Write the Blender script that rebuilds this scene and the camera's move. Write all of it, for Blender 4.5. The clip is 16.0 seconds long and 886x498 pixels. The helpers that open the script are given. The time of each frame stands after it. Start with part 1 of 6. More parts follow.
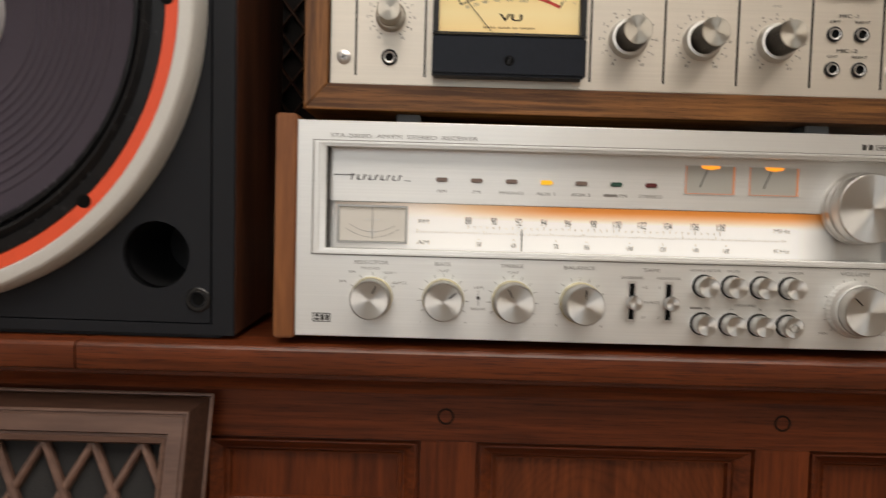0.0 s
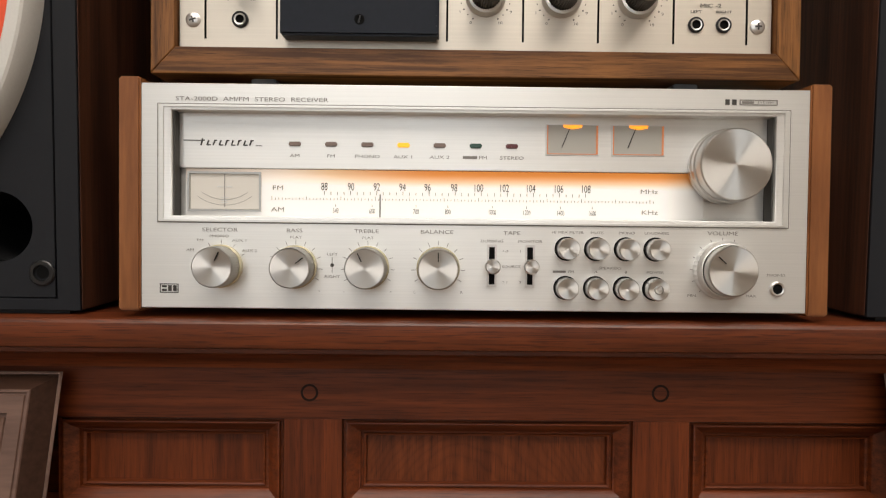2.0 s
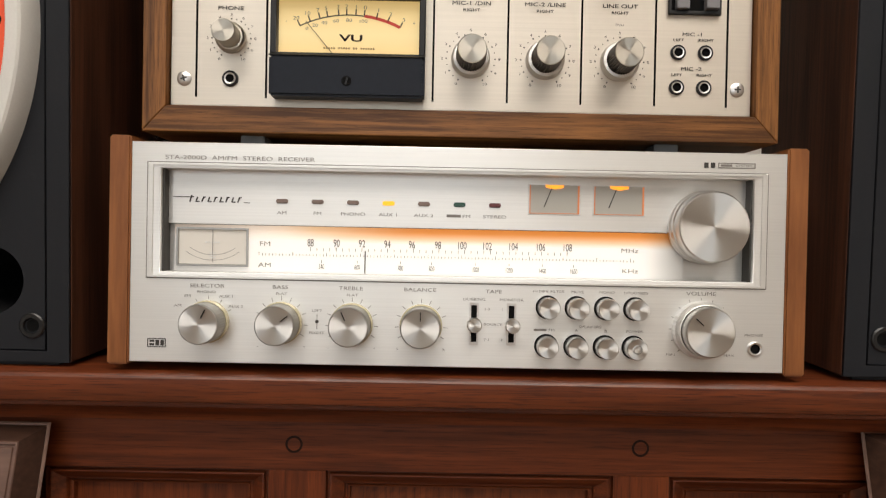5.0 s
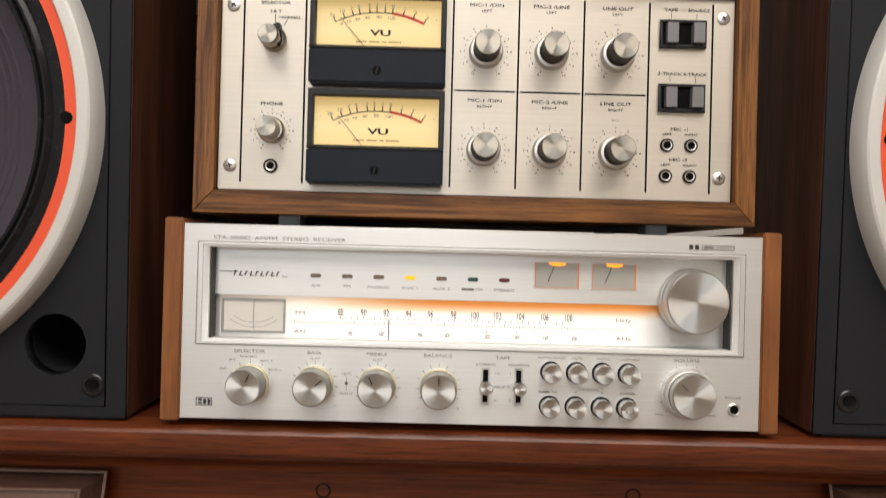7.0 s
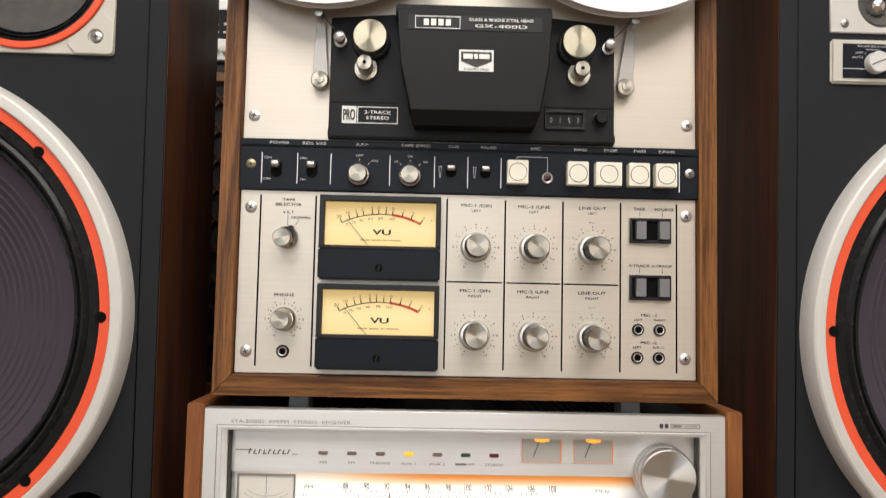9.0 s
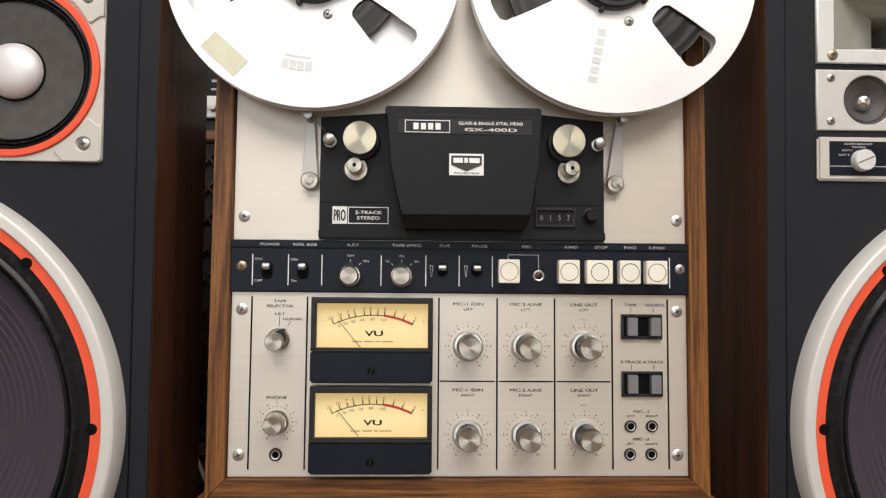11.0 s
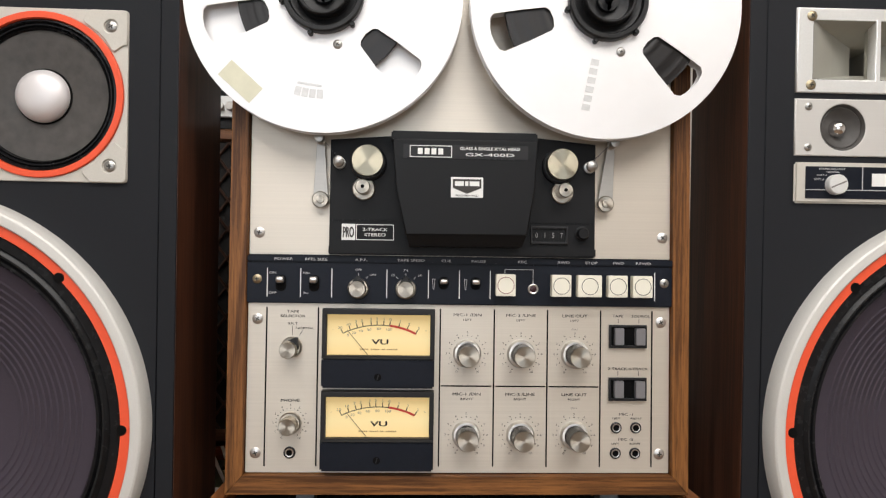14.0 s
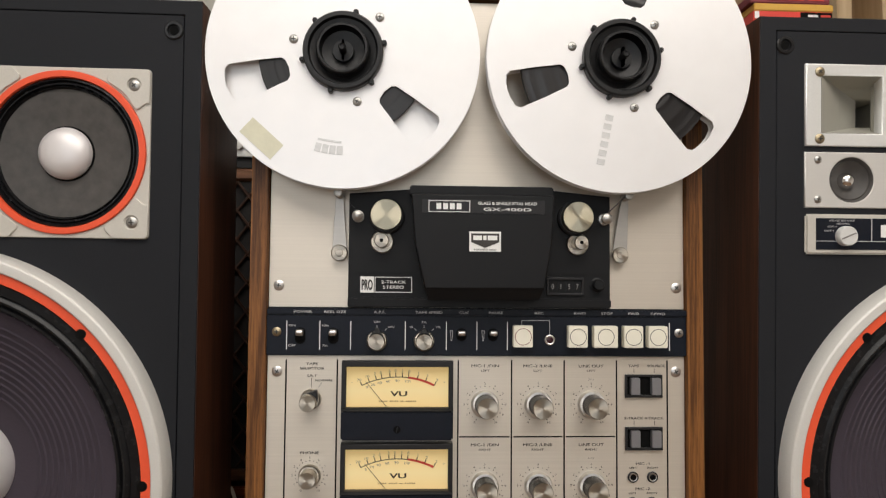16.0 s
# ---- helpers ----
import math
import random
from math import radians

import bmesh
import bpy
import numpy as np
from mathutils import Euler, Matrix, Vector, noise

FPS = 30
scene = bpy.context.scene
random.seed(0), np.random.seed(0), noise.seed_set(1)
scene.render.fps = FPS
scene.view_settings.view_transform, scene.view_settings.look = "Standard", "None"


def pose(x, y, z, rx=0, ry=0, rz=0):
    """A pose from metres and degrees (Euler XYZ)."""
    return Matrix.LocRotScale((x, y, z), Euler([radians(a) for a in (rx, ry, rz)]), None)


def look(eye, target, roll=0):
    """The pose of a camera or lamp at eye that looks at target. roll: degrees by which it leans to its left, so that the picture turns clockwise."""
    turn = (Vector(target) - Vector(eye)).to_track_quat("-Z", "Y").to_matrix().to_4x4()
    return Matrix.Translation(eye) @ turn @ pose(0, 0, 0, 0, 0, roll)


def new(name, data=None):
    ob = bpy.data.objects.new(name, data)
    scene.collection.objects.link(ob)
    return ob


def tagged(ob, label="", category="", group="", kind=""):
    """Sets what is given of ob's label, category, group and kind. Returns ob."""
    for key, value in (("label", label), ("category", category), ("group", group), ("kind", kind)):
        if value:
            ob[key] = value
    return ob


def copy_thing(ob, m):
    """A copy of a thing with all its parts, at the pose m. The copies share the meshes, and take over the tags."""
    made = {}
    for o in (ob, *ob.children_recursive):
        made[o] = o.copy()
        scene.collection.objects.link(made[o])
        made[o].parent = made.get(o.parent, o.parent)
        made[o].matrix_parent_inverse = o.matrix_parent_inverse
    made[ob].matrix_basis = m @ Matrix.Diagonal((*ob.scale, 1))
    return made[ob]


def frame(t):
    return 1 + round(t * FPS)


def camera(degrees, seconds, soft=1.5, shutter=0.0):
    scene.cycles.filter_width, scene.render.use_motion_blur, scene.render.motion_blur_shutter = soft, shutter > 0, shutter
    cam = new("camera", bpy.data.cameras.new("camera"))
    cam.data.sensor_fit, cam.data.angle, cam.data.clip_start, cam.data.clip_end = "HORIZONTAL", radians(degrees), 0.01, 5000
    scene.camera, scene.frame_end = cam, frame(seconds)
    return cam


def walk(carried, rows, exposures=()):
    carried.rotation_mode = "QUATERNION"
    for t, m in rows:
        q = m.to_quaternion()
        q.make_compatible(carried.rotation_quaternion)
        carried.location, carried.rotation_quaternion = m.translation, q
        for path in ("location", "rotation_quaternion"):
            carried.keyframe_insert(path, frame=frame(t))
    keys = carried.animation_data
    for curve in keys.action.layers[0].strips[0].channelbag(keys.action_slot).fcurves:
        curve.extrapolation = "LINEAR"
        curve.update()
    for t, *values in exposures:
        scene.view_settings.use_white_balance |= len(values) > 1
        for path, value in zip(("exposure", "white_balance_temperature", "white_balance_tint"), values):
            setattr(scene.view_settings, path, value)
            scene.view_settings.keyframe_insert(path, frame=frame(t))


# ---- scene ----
cam = camera(65.9, 16.0, 1.2, 0.5)
PATH = [
    (0, (-0.121, -0.486, 0.936), (-0.115, 1.512, 0.837), 1.6),
    (0.5, (-0.07, -0.476, 0.921), (-0.048, 1.521, 0.827), 1.4),
    (1, (-0.044, -0.471, 0.915), (-0.008, 1.528, 0.841), 0.9),
    (1.5, (-0.035, -0.473, 0.91), (-0.005, 1.526, 0.848), 0.5),
    (2, (-0.025, -0.47, 0.902), (-0.009, 1.53, 0.854), 0.6),
    (2.5, (-0.022, -0.463, 0.902), (-0.02, 1.536, 0.859), 0.9),
    (3, (-0.022, -0.457, 0.901), (-0.024, 1.543, 0.869), 1.1),
    (3.5, (-0.017, -0.462, 0.903), (-0.013, 1.538, 0.878), 1.0),
    (4, (-0.011, -0.471, 0.909), (0.002, 1.529, 0.889), 1.0),
    (4.2, (-0.011, -0.473, 0.915), (0.007, 1.527, 0.894), 1.1),
    (6.3, (-0.021, -0.512, 0.947), (-0.022, 1.488, 0.927), 1.2),
    (6.5, (-0.022, -0.523, 0.948), (-0.011, 1.477, 0.955), 1.5),
    (7, (-0.028, -0.538, 0.981), (-0.012, 1.462, 0.991), 1.5),
    (7.5, (-0.033, -0.551, 1.015), (-0.008, 1.448, 1.036), 1.3),
    (8, (-0.032, -0.575, 1.053), (-0.002, 1.425, 1.089), 1.2),
    (8.5, (-0.034, -0.596, 1.079), (0.007, 1.402, 1.164), 1.2),
    (8.6, (-0.038, -0.6, 1.082), (0.01, 1.397, 1.174), 0.8),
    (9, (-0.035, -0.603, 1.1), (0.005, 1.393, 1.225), 1.2),
    (9.5, (-0.037, -0.604, 1.112), (0.013, 1.39, 1.261), 0.9),
    (10, (-0.037, -0.6, 1.134), (0.016, 1.393, 1.294), 0.6),
    (10.2, (-0.038, -0.601, 1.149), (0.019, 1.392, 1.305), 0.5),
    (12.5, (-0.037, -0.632, 1.204), (0.044, 1.365, 1.27), 0.7),
    (13, (-0.041, -0.642, 1.21), (0.036, 1.356, 1.26), 0.6),
    (13.5, (-0.043, -0.649, 1.217), (0.034, 1.349, 1.259), 0.8),
    (14, (-0.044, -0.655, 1.225), (0.034, 1.343, 1.27), 0.8),
    (14.5, (-0.053, -0.657, 1.235), (0.036, 1.34, 1.293), 0.6),
    (15, (-0.057, -0.659, 1.241), (0.036, 1.337, 1.318), 0.7),
    (15.5, (-0.064, -0.66, 1.247), (0.031, 1.336, 1.332), 0.7),
    (16, (-0.068, -0.663, 1.258), (0.029, 1.332, 1.353), 0.5),
]
walk(cam, [(t, look(eye, target, roll)) for t, eye, target, roll in PATH],
     exposures=[(0.0, -0.30, 6700, 10), (0.5, -0.40, 6700, 10), (1.5, -0.42, 6700, 10), (2.0, -0.06, 6650, 10), (4.2, 0.0, 6650, 10), (7.0, 0.10, 6500, 10), (9.5, 0.16, 6350, 10), (10.2, 0.11, 6300, 10),
                (12.5, 0.06, 6250, 10), (14.0, 0.05, 6200, 10), (14.5, -0.04, 6150, 10), (15.0, -0.13, 6300, 10), (16.0, -0.24, 6430, 10)])

# ---- light ----
world = bpy.data.worlds.new("world")
scene.world = world
world.use_nodes = True
wbg = world.node_tree.nodes["Background"]
wbg.inputs[0].default_value = (0.9, 0.95, 1.0, 1)
wbg.inputs[1].default_value = 0.1


def area_lamp(name, m, sx, sy, watts, colour):
    data = bpy.data.lights.new(name, "AREA")
    data.shape, data.size, data.size_y, data.energy, data.color = "RECTANGLE", sx, sy, watts, colour
    ob = new(name, data)
    ob.matrix_world = m
    return ob


area_lamp("ceiling_lamp_light", look((0.1, -1.30, 2.50), (0.1, -1.30, 0.0)), 2.1, 1.3, 41.0, (1.0, 0.93, 0.85))
# added cool fill from behind the camera; no such window is known
area_lamp("window_light", look((-0.55, -3.30, 1.65), (-0.15, 0.0, 1.25)), 2.2, 1.3, 18.0, (0.92, 0.965, 1.0))

# ---- materials ----
def mat(name, colour, rough=0.5, metal=0.0, grain=None, emit=None, bump=0.0, spread=0.15, rspread=0.08, coat=0.0, aniso=0.0, spec=0.5, smear=0.0):
    """grain: scale per metre along x, y, z of the fine variation."""
    m = bpy.data.materials.new(name)
    m.use_nodes = True
    nt = m.node_tree
    b = nt.nodes["Principled BSDF"]
    b.inputs["Base Color"].default_value = (*colour, 1)
    b.inputs["Roughness"].default_value, b.inputs["Metallic"].default_value = rough, metal
    b.inputs["Coat Weight"].default_value = coat
    b.inputs["Coat Roughness"].default_value = 0.12
    b.inputs["Specular IOR Level"].default_value = spec
    if smear:
        b.inputs["Anisotropic"].default_value = smear
        up = nt.nodes.new("ShaderNodeCombineXYZ")
        up.inputs[2].default_value = 1.0
        nt.links.new(up.outputs[0], b.inputs["Tangent"])
    if aniso:
        b.inputs["Anisotropic"].default_value = aniso
        tg = nt.nodes.new("ShaderNodeTangent")
        tg.direction_type, tg.axis = "RADIAL", "Y"
        nt.links.new(tg.outputs[0], b.inputs["Tangent"])
    if emit:
        b.inputs["Emission Color"].default_value = (*emit[:3], 1)
        b.inputs["Emission Strength"].default_value = emit[3]
    if grain:
        tc = nt.nodes.new("ShaderNodeTexCoord")
        mp = nt.nodes.new("ShaderNodeMapping")
        mp.inputs["Scale"].default_value = grain
        n1 = nt.nodes.new("ShaderNodeTexNoise")
        n1.inputs["Scale"].default_value, n1.inputs["Detail"].default_value = 1.0, 5.0
        n2 = nt.nodes.new("ShaderNodeTexNoise")
        n2.inputs["Scale"].default_value, n2.inputs["Detail"].default_value = 9.0, 3.0
        nt.links.new(tc.outputs["Object"], mp.inputs[0])
        nt.links.new(mp.outputs[0], n1.inputs[0])
        nt.links.new(tc.outputs["Object"], n2.inputs[0])
        mx = nt.nodes.new("ShaderNodeMath")
        mx.operation = "MULTIPLY_ADD"
        nt.links.new(n2.outputs[0], mx.inputs[0])
        mx.inputs[1].default_value = 0.6
        nt.links.new(n1.outputs[0], mx.inputs[2])
        rp = nt.nodes.new("ShaderNodeMapRange")
        rp.inputs[1].default_value, rp.inputs[2].default_value = 0.4, 1.2
        rp.inputs[3].default_value, rp.inputs[4].default_value = 1 - spread, 1 + spread
        nt.links.new(mx.outputs[0], rp.inputs[0])
        sc = nt.nodes.new("ShaderNodeVectorMath")
        sc.operation = "SCALE"
        sc.inputs[0].default_value = colour
        nt.links.new(rp.outputs[0], sc.inputs["Scale"])
        nt.links.new(sc.outputs[0], b.inputs["Base Color"])
        rr = nt.nodes.new("ShaderNodeMapRange")
        rr.inputs[1].default_value, rr.inputs[2].default_value = 0.4, 1.2
        rr.inputs[3].default_value, rr.inputs[4].default_value = max(0.02, rough - rspread), min(1, rough + rspread)
        nt.links.new(mx.outputs[0], rr.inputs[0])
        nt.links.new(rr.outputs[0], b.inputs["Roughness"])
        if bump:
            bp = nt.nodes.new("ShaderNodeBump")
            bp.inputs["Strength"].default_value, bp.inputs["Distance"].default_value = bump, 0.001
            nt.links.new(n1.outputs[0], bp.inputs["Height"])
            nt.links.new(bp.outputs[0], b.inputs["Normal"])
    return m


def wood(name, dark, light, stretch, rough=0.4, coat=0.15, figure=18.0, contrast=1.0, pores=0.0, arches=None):
    """stretch: scale along x, y, z; the small one runs with the grain. pores: depth of the short dark vessel lines.
    arches: middle x, curvature and pitch of nested cathedral figure."""
    m = bpy.data.materials.new(name)
    m.use_nodes = True
    nt = m.node_tree
    b = nt.nodes["Principled BSDF"]
    tc = nt.nodes.new("ShaderNodeTexCoord")
    oi = nt.nodes.new("ShaderNodeObjectInfo")
    ad = nt.nodes.new("ShaderNodeVectorMath")
    ad.operation = "MULTIPLY_ADD"
    cb = nt.nodes.new("ShaderNodeCombineXYZ")
    for i in range(3):
        nt.links.new(oi.outputs["Random"], cb.inputs[i])
    nt.links.new(cb.outputs[0], ad.inputs[0])
    ad.inputs[1].default_value = (3.1, 1.7, 2.3)
    nt.links.new(tc.outputs["Object"], ad.inputs[2])
    mp = nt.nodes.new("ShaderNodeMapping")
    mp.inputs["Scale"].default_value = stretch
    nt.links.new(ad.outputs[0], mp.inputs[0])
    big = nt.nodes.new("ShaderNodeTexNoise")
    big.inputs["Scale"].default_value, big.inputs["Detail"].default_value, big.inputs["Distortion"].default_value = 0.35, 2.0, 0.6
    nt.links.new(mp.outputs[0], big.inputs[0])
    rings = nt.nodes.new("ShaderNodeMath")
    rings.operation = "MULTIPLY"
    rings.inputs[1].default_value = figure
    nt.links.new(big.outputs[0], rings.inputs[0])
    fr = nt.nodes.new("ShaderNodeMath")
    fr.operation = "SINE"
    nt.links.new(rings.outputs[0], fr.inputs[0])
    fine = nt.nodes.new("ShaderNodeTexNoise")
    fine.inputs["Scale"].default_value, fine.inputs["Detail"].default_value = 4.0, 6.0
    nt.links.new(mp.outputs[0], fine.inputs[0])
    cm = nt.nodes.new("ShaderNodeMath")
    cm.operation = "MULTIPLY_ADD"
    nt.links.new(fr.outputs[0], cm.inputs[0])
    cm.inputs[1].default_value = 0.16 * contrast
    nt.links.new(fine.outputs[0], cm.inputs[2])

    def calc(op, a, b=None):
        n = nt.nodes.new("ShaderNodeMath")
        n.operation = op
        for k, v in enumerate((a, b)):
            if v is None:
                continue
            if isinstance(v, (int, float)):
                n.inputs[k].default_value = v
            else:
                nt.links.new(v, n.inputs[k])
        return n.outputs[0]

    tone = cm.outputs[0]
    if arches:
        sx = nt.nodes.new("ShaderNodeSeparateXYZ")
        nt.links.new(tc.outputs["Object"], sx.inputs[0])
        off = calc("SUBTRACT", sx.outputs["X"], arches[0])
        wob = nt.nodes.new("ShaderNodeTexNoise")
        wob.inputs["Scale"].default_value, wob.inputs["Detail"].default_value = 14.0, 3.0
        nt.links.new(tc.outputs["Object"], wob.inputs[0])
        h = calc("ADD", calc("ADD", sx.outputs["Z"], calc("MULTIPLY", calc("MULTIPLY", off, off), arches[1])), calc("MULTIPLY", wob.outputs[0], 0.060))
        line = calc("POWER", calc("ABSOLUTE", calc("SINE", calc("MULTIPLY", h, math.pi / arches[2]))), 0.5)
        tone = calc("ADD", tone, calc("MULTIPLY", calc("SUBTRACT", line, 0.8), 0.13))
    if pores:
        pm = nt.nodes.new("ShaderNodeMapping")
        pm.inputs["Scale"].default_value = [v * (14 if v < 20 else 22) for v in stretch]
        nt.links.new(ad.outputs[0], pm.inputs[0])
        pn = nt.nodes.new("ShaderNodeTexNoise")
        pn.inputs["Scale"].default_value, pn.inputs["Detail"].default_value = 1.0, 2.0
        nt.links.new(pm.outputs[0], pn.inputs[0])
        pr = nt.nodes.new("ShaderNodeMapRange")
        for k, v in enumerate((0.55, 0.66, 0.0, pores * 0.5)):
            pr.inputs[k + 1].default_value = v
        nt.links.new(pn.outputs[0], pr.inputs[0])
        tone = calc("SUBTRACT", tone, pr.outputs[0])
    ramp = nt.nodes.new("ShaderNodeValToRGB")
    ramp.color_ramp.elements[0].position, ramp.color_ramp.elements[0].color = 0.25, (*dark, 1)
    ramp.color_ramp.elements[1].position, ramp.color_ramp.elements[1].color = 0.75, (*light, 1)
    nt.links.new(tone, ramp.inputs[0])
    nt.links.new(ramp.outputs[0], b.inputs["Base Color"])
    b.inputs["Roughness"].default_value = rough
    b.inputs["Coat Weight"].default_value, b.inputs["Coat Roughness"].default_value = coat, 0.25
    bp = nt.nodes.new("ShaderNodeBump")
    bp.inputs["Strength"].default_value, bp.inputs["Distance"].default_value = 0.15, 0.0006
    nt.links.new(fine.outputs[0], bp.inputs["Height"])
    nt.links.new(bp.outputs[0], b.inputs["Normal"])
    return m


BRUSHED = mat("brushed_silver", (0.74, 0.735, 0.715), 0.36, 0.62, (5, 5, 900), spread=0.07, bump=0.05, smear=0.75)
CHAMPAGNE = mat("champagne_aluminium", (0.635, 0.580, 0.502), 0.40, 0.55, (4, 4, 1100), spread=0.06, bump=0.05, smear=0.7)
SATIN = mat("satin_silver_lacquer", (0.62, 0.60, 0.57), 0.5, 0.2, (5, 5, 900), spread=0.05)
SPUN = mat("spun_silver", (0.69, 0.675, 0.65), 0.40, 1.0, aniso=1.0)
SPUN_WARM = mat("spun_champagne", (0.53, 0.49, 0.425), 0.40, 1.0, aniso=1.0)
SPUN_OLIVE = mat("spun_pale_gold", (0.58, 0.535, 0.41), 0.42, 1.0, aniso=1.0)
KNOBSIDE = mat("dark_knurled_metal", (0.075, 0.07, 0.064), 0.34, 0.9)
CHROME = mat("bright_metal", (0.64, 0.62, 0.60), 0.34, 1.0)
STEEL = mat("dull_steel", (0.42, 0.41, 0.39), 0.36, 1.0, (300, 300, 300), spread=0.1)
BRASSY = mat("aged_brass_screw", (0.36, 0.30, 0.2), 0.4, 1.0)
GOLDRIM = mat("yellowed_clear_ring", (0.62, 0.56, 0.38), 0.25, 0.2)
BLACK = mat("black_plastic", (0.014, 0.014, 0.015), 0.45, 0.0, (400, 400, 400), spread=0.25, spec=0.35)
COVER = mat("charcoal_moulded_plastic", (0.0065, 0.0068, 0.0078), 0.5, 0.0, (900, 900, 900), spread=0.2, bump=0.06, spec=0.25)
BAND = mat("blue_black_painted_metal", (0.008, 0.0102, 0.017), 0.42, 0.0, (300, 300, 300), spread=0.2, spec=0.2)
SLOT = mat("screw_slot", (0.045, 0.042, 0.038), 0.6)
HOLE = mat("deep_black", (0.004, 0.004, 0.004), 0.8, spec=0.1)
INK = mat("dark_print", (0.04, 0.036, 0.032), 0.6)
GREYINK = mat("grey_print", (0.21, 0.195, 0.18), 0.6)
BROWNINK = mat("brown_print", (0.26, 0.15, 0.05), 0.6)
REDRING = mat("dark_red_print", (0.22, 0.05, 0.04), 0.6)
REDINK = mat("red_print", (0.55, 0.05, 0.03), 0.6)
WHITEINK = mat("white_print", (0.85, 0.85, 0.83), 0.6)
DIMINK = mat("dim_white_print", (0.50, 0.50, 0.50), 0.6)
CREAM = mat("cream_button_plastic", (0.86, 0.825, 0.70), 0.35, 0.0, (60, 60, 60), spread=0.04)
LILAC = mat("grey_lilac_button", (0.215, 0.21, 0.22), 0.4, 0.25)
ARM = mat("satin_arm_metal", (0.46, 0.44, 0.41), 0.4, 0.6, (60, 60, 400), spread=0.08)
VUFACE = mat("backlit_cream_meter_card", (0.46, 0.36, 0.17), 0.6, emit=(1.0, 0.72, 0.28, 0.55))
# its lamps sit under the lower edge, so the card glows more there
vn = VUFACE.node_tree
vtc, vsx, vrp = vn.nodes.new("ShaderNodeTexCoord"), vn.nodes.new("ShaderNodeSeparateXYZ"), vn.nodes.new("ShaderNodeValToRGB")
vn.links.new(vtc.outputs["Generated"], vsx.inputs[0])
vn.links.new(vsx.outputs["Z"], vrp.inputs[0])
vrp.color_ramp.elements[0].position, vrp.color_ramp.elements[0].color = 0.0, (1.0, 0.66, 0.27, 1)
vrp.color_ramp.elements.new(0.40).color = (1.0, 0.78, 0.40, 1)
vrp.color_ramp.elements[2].position, vrp.color_ramp.elements[2].color = 1.0, (0.82, 0.55, 0.20, 1)
vn.links.new(vrp.outputs[0], vn.nodes["Principled BSDF"].inputs["Emission Color"])
DIAL = mat("backlit_white_dial", (0.82, 0.8, 0.76), 0.5, emit=(1.0, 0.86, 0.68, 0.35))
# the dial's backlight is painted into emission and base colour, orange along its top edge
dn = DIAL.node_tree
dtc, dsx, drp = dn.nodes.new("ShaderNodeTexCoord"), dn.nodes.new("ShaderNodeSeparateXYZ"), dn.nodes.new("ShaderNodeValToRGB")
dn.links.new(dtc.outputs["Object"], dsx.inputs[0])


def dial_range(src, a, b, c, d):
    n = dn.nodes.new("ShaderNodeMapRange")
    n.interpolation_type = "SMOOTHSTEP"
    for k, v in enumerate((a, b, c, d)):
        n.inputs[k + 1].default_value = v
    dn.links.new(src, n.inputs[0])
    return n.outputs[0]


top_glow = dn.nodes.new("ShaderNodeMath")
top_glow.operation = "MULTIPLY"
dn.links.new(dial_range(dsx.outputs["Z"], 0.0195, 0.0300, 0.0, 1.0), top_glow.inputs[0])
dn.links.new(dial_range(dsx.outputs["X"], -0.150, -0.020, 0.18, 1.0), top_glow.inputs[1])
dn.links.new(top_glow.outputs[0], drp.inputs[0])
drp.color_ramp.elements[0].position, drp.color_ramp.elements[0].color = 0.0, (1.0, 0.955, 0.90, 1)
drp.color_ramp.elements[1].position, drp.color_ramp.elements[1].color = 1.0, (1.0, 0.30, 0.035, 1)
de = drp.color_ramp.elements.new(0.45)
de.color = (1.0, 0.60, 0.28, 1)
dn.links.new(drp.outputs[0], dn.nodes["Principled BSDF"].inputs["Emission Color"])
# the painted backlight fades out towards the scale's far end
dxr = dn.nodes.new("ShaderNodeMapRange")
dxr.interpolation_type = "SMOOTHSTEP"
for k, v in enumerate((0.120, 0.160, 0.55, 0.05)):
    dxr.inputs[k + 1].default_value = v
dn.links.new(dsx.outputs["X"], dxr.inputs[0])
dlm = dn.nodes.new("ShaderNodeMath")
dlm.operation = "MULTIPLY"
dn.links.new(dxr.outputs[0], dlm.inputs[0])
dn.links.new(dial_range(dsx.outputs["X"], -0.195, -0.120, 0.35, 1.0), dlm.inputs[1])
dn.links.new(dlm.outputs[0], dn.nodes["Principled BSDF"].inputs["Emission Strength"])
dbm = dn.nodes.new("ShaderNodeMix")
dbm.data_type = "RGBA"
dn.links.new(top_glow.outputs[0], dbm.inputs[0])
dbm.inputs[6].default_value, dbm.inputs[7].default_value = (0.60, 0.585, 0.555, 1), (0.42, 0.20, 0.07, 1)
dn.links.new(dbm.outputs[2], dn.nodes["Principled BSDF"].inputs["Base Color"])
LAMP_HOT = mat("meter_lamp", (0.4, 0.15, 0.02), 0.4, emit=(1.0, 0.34, 0.03, 1.3))
METERGREY = mat("grey_green_meter_card", (0.44, 0.43, 0.39), 0.35)
METERLIT = mat("meter_edge_glow", (0.4, 0.15, 0.07), 0.5, emit=(1.0, 0.33, 0.10, 0.32))
TUNCARD = mat("pale_meter_card", (0.60, 0.58, 0.545), 0.5, emit=(1.0, 0.85, 0.65, 0.12))
LED_BROWN = mat("unlit_amber_lens", (0.20, 0.135, 0.105), 0.3)
LED_YELLOW = mat("lit_yellow_lens", (0.3, 0.16, 0.01), 0.3, emit=(1.0, 0.52, 0.01, 1.0))
LED_GREEN = mat("unlit_green_lens", (0.02, 0.075, 0.05), 0.3)
LENS_RED = mat("dark_red_lens", (0.035, 0.010, 0.014), 0.25)
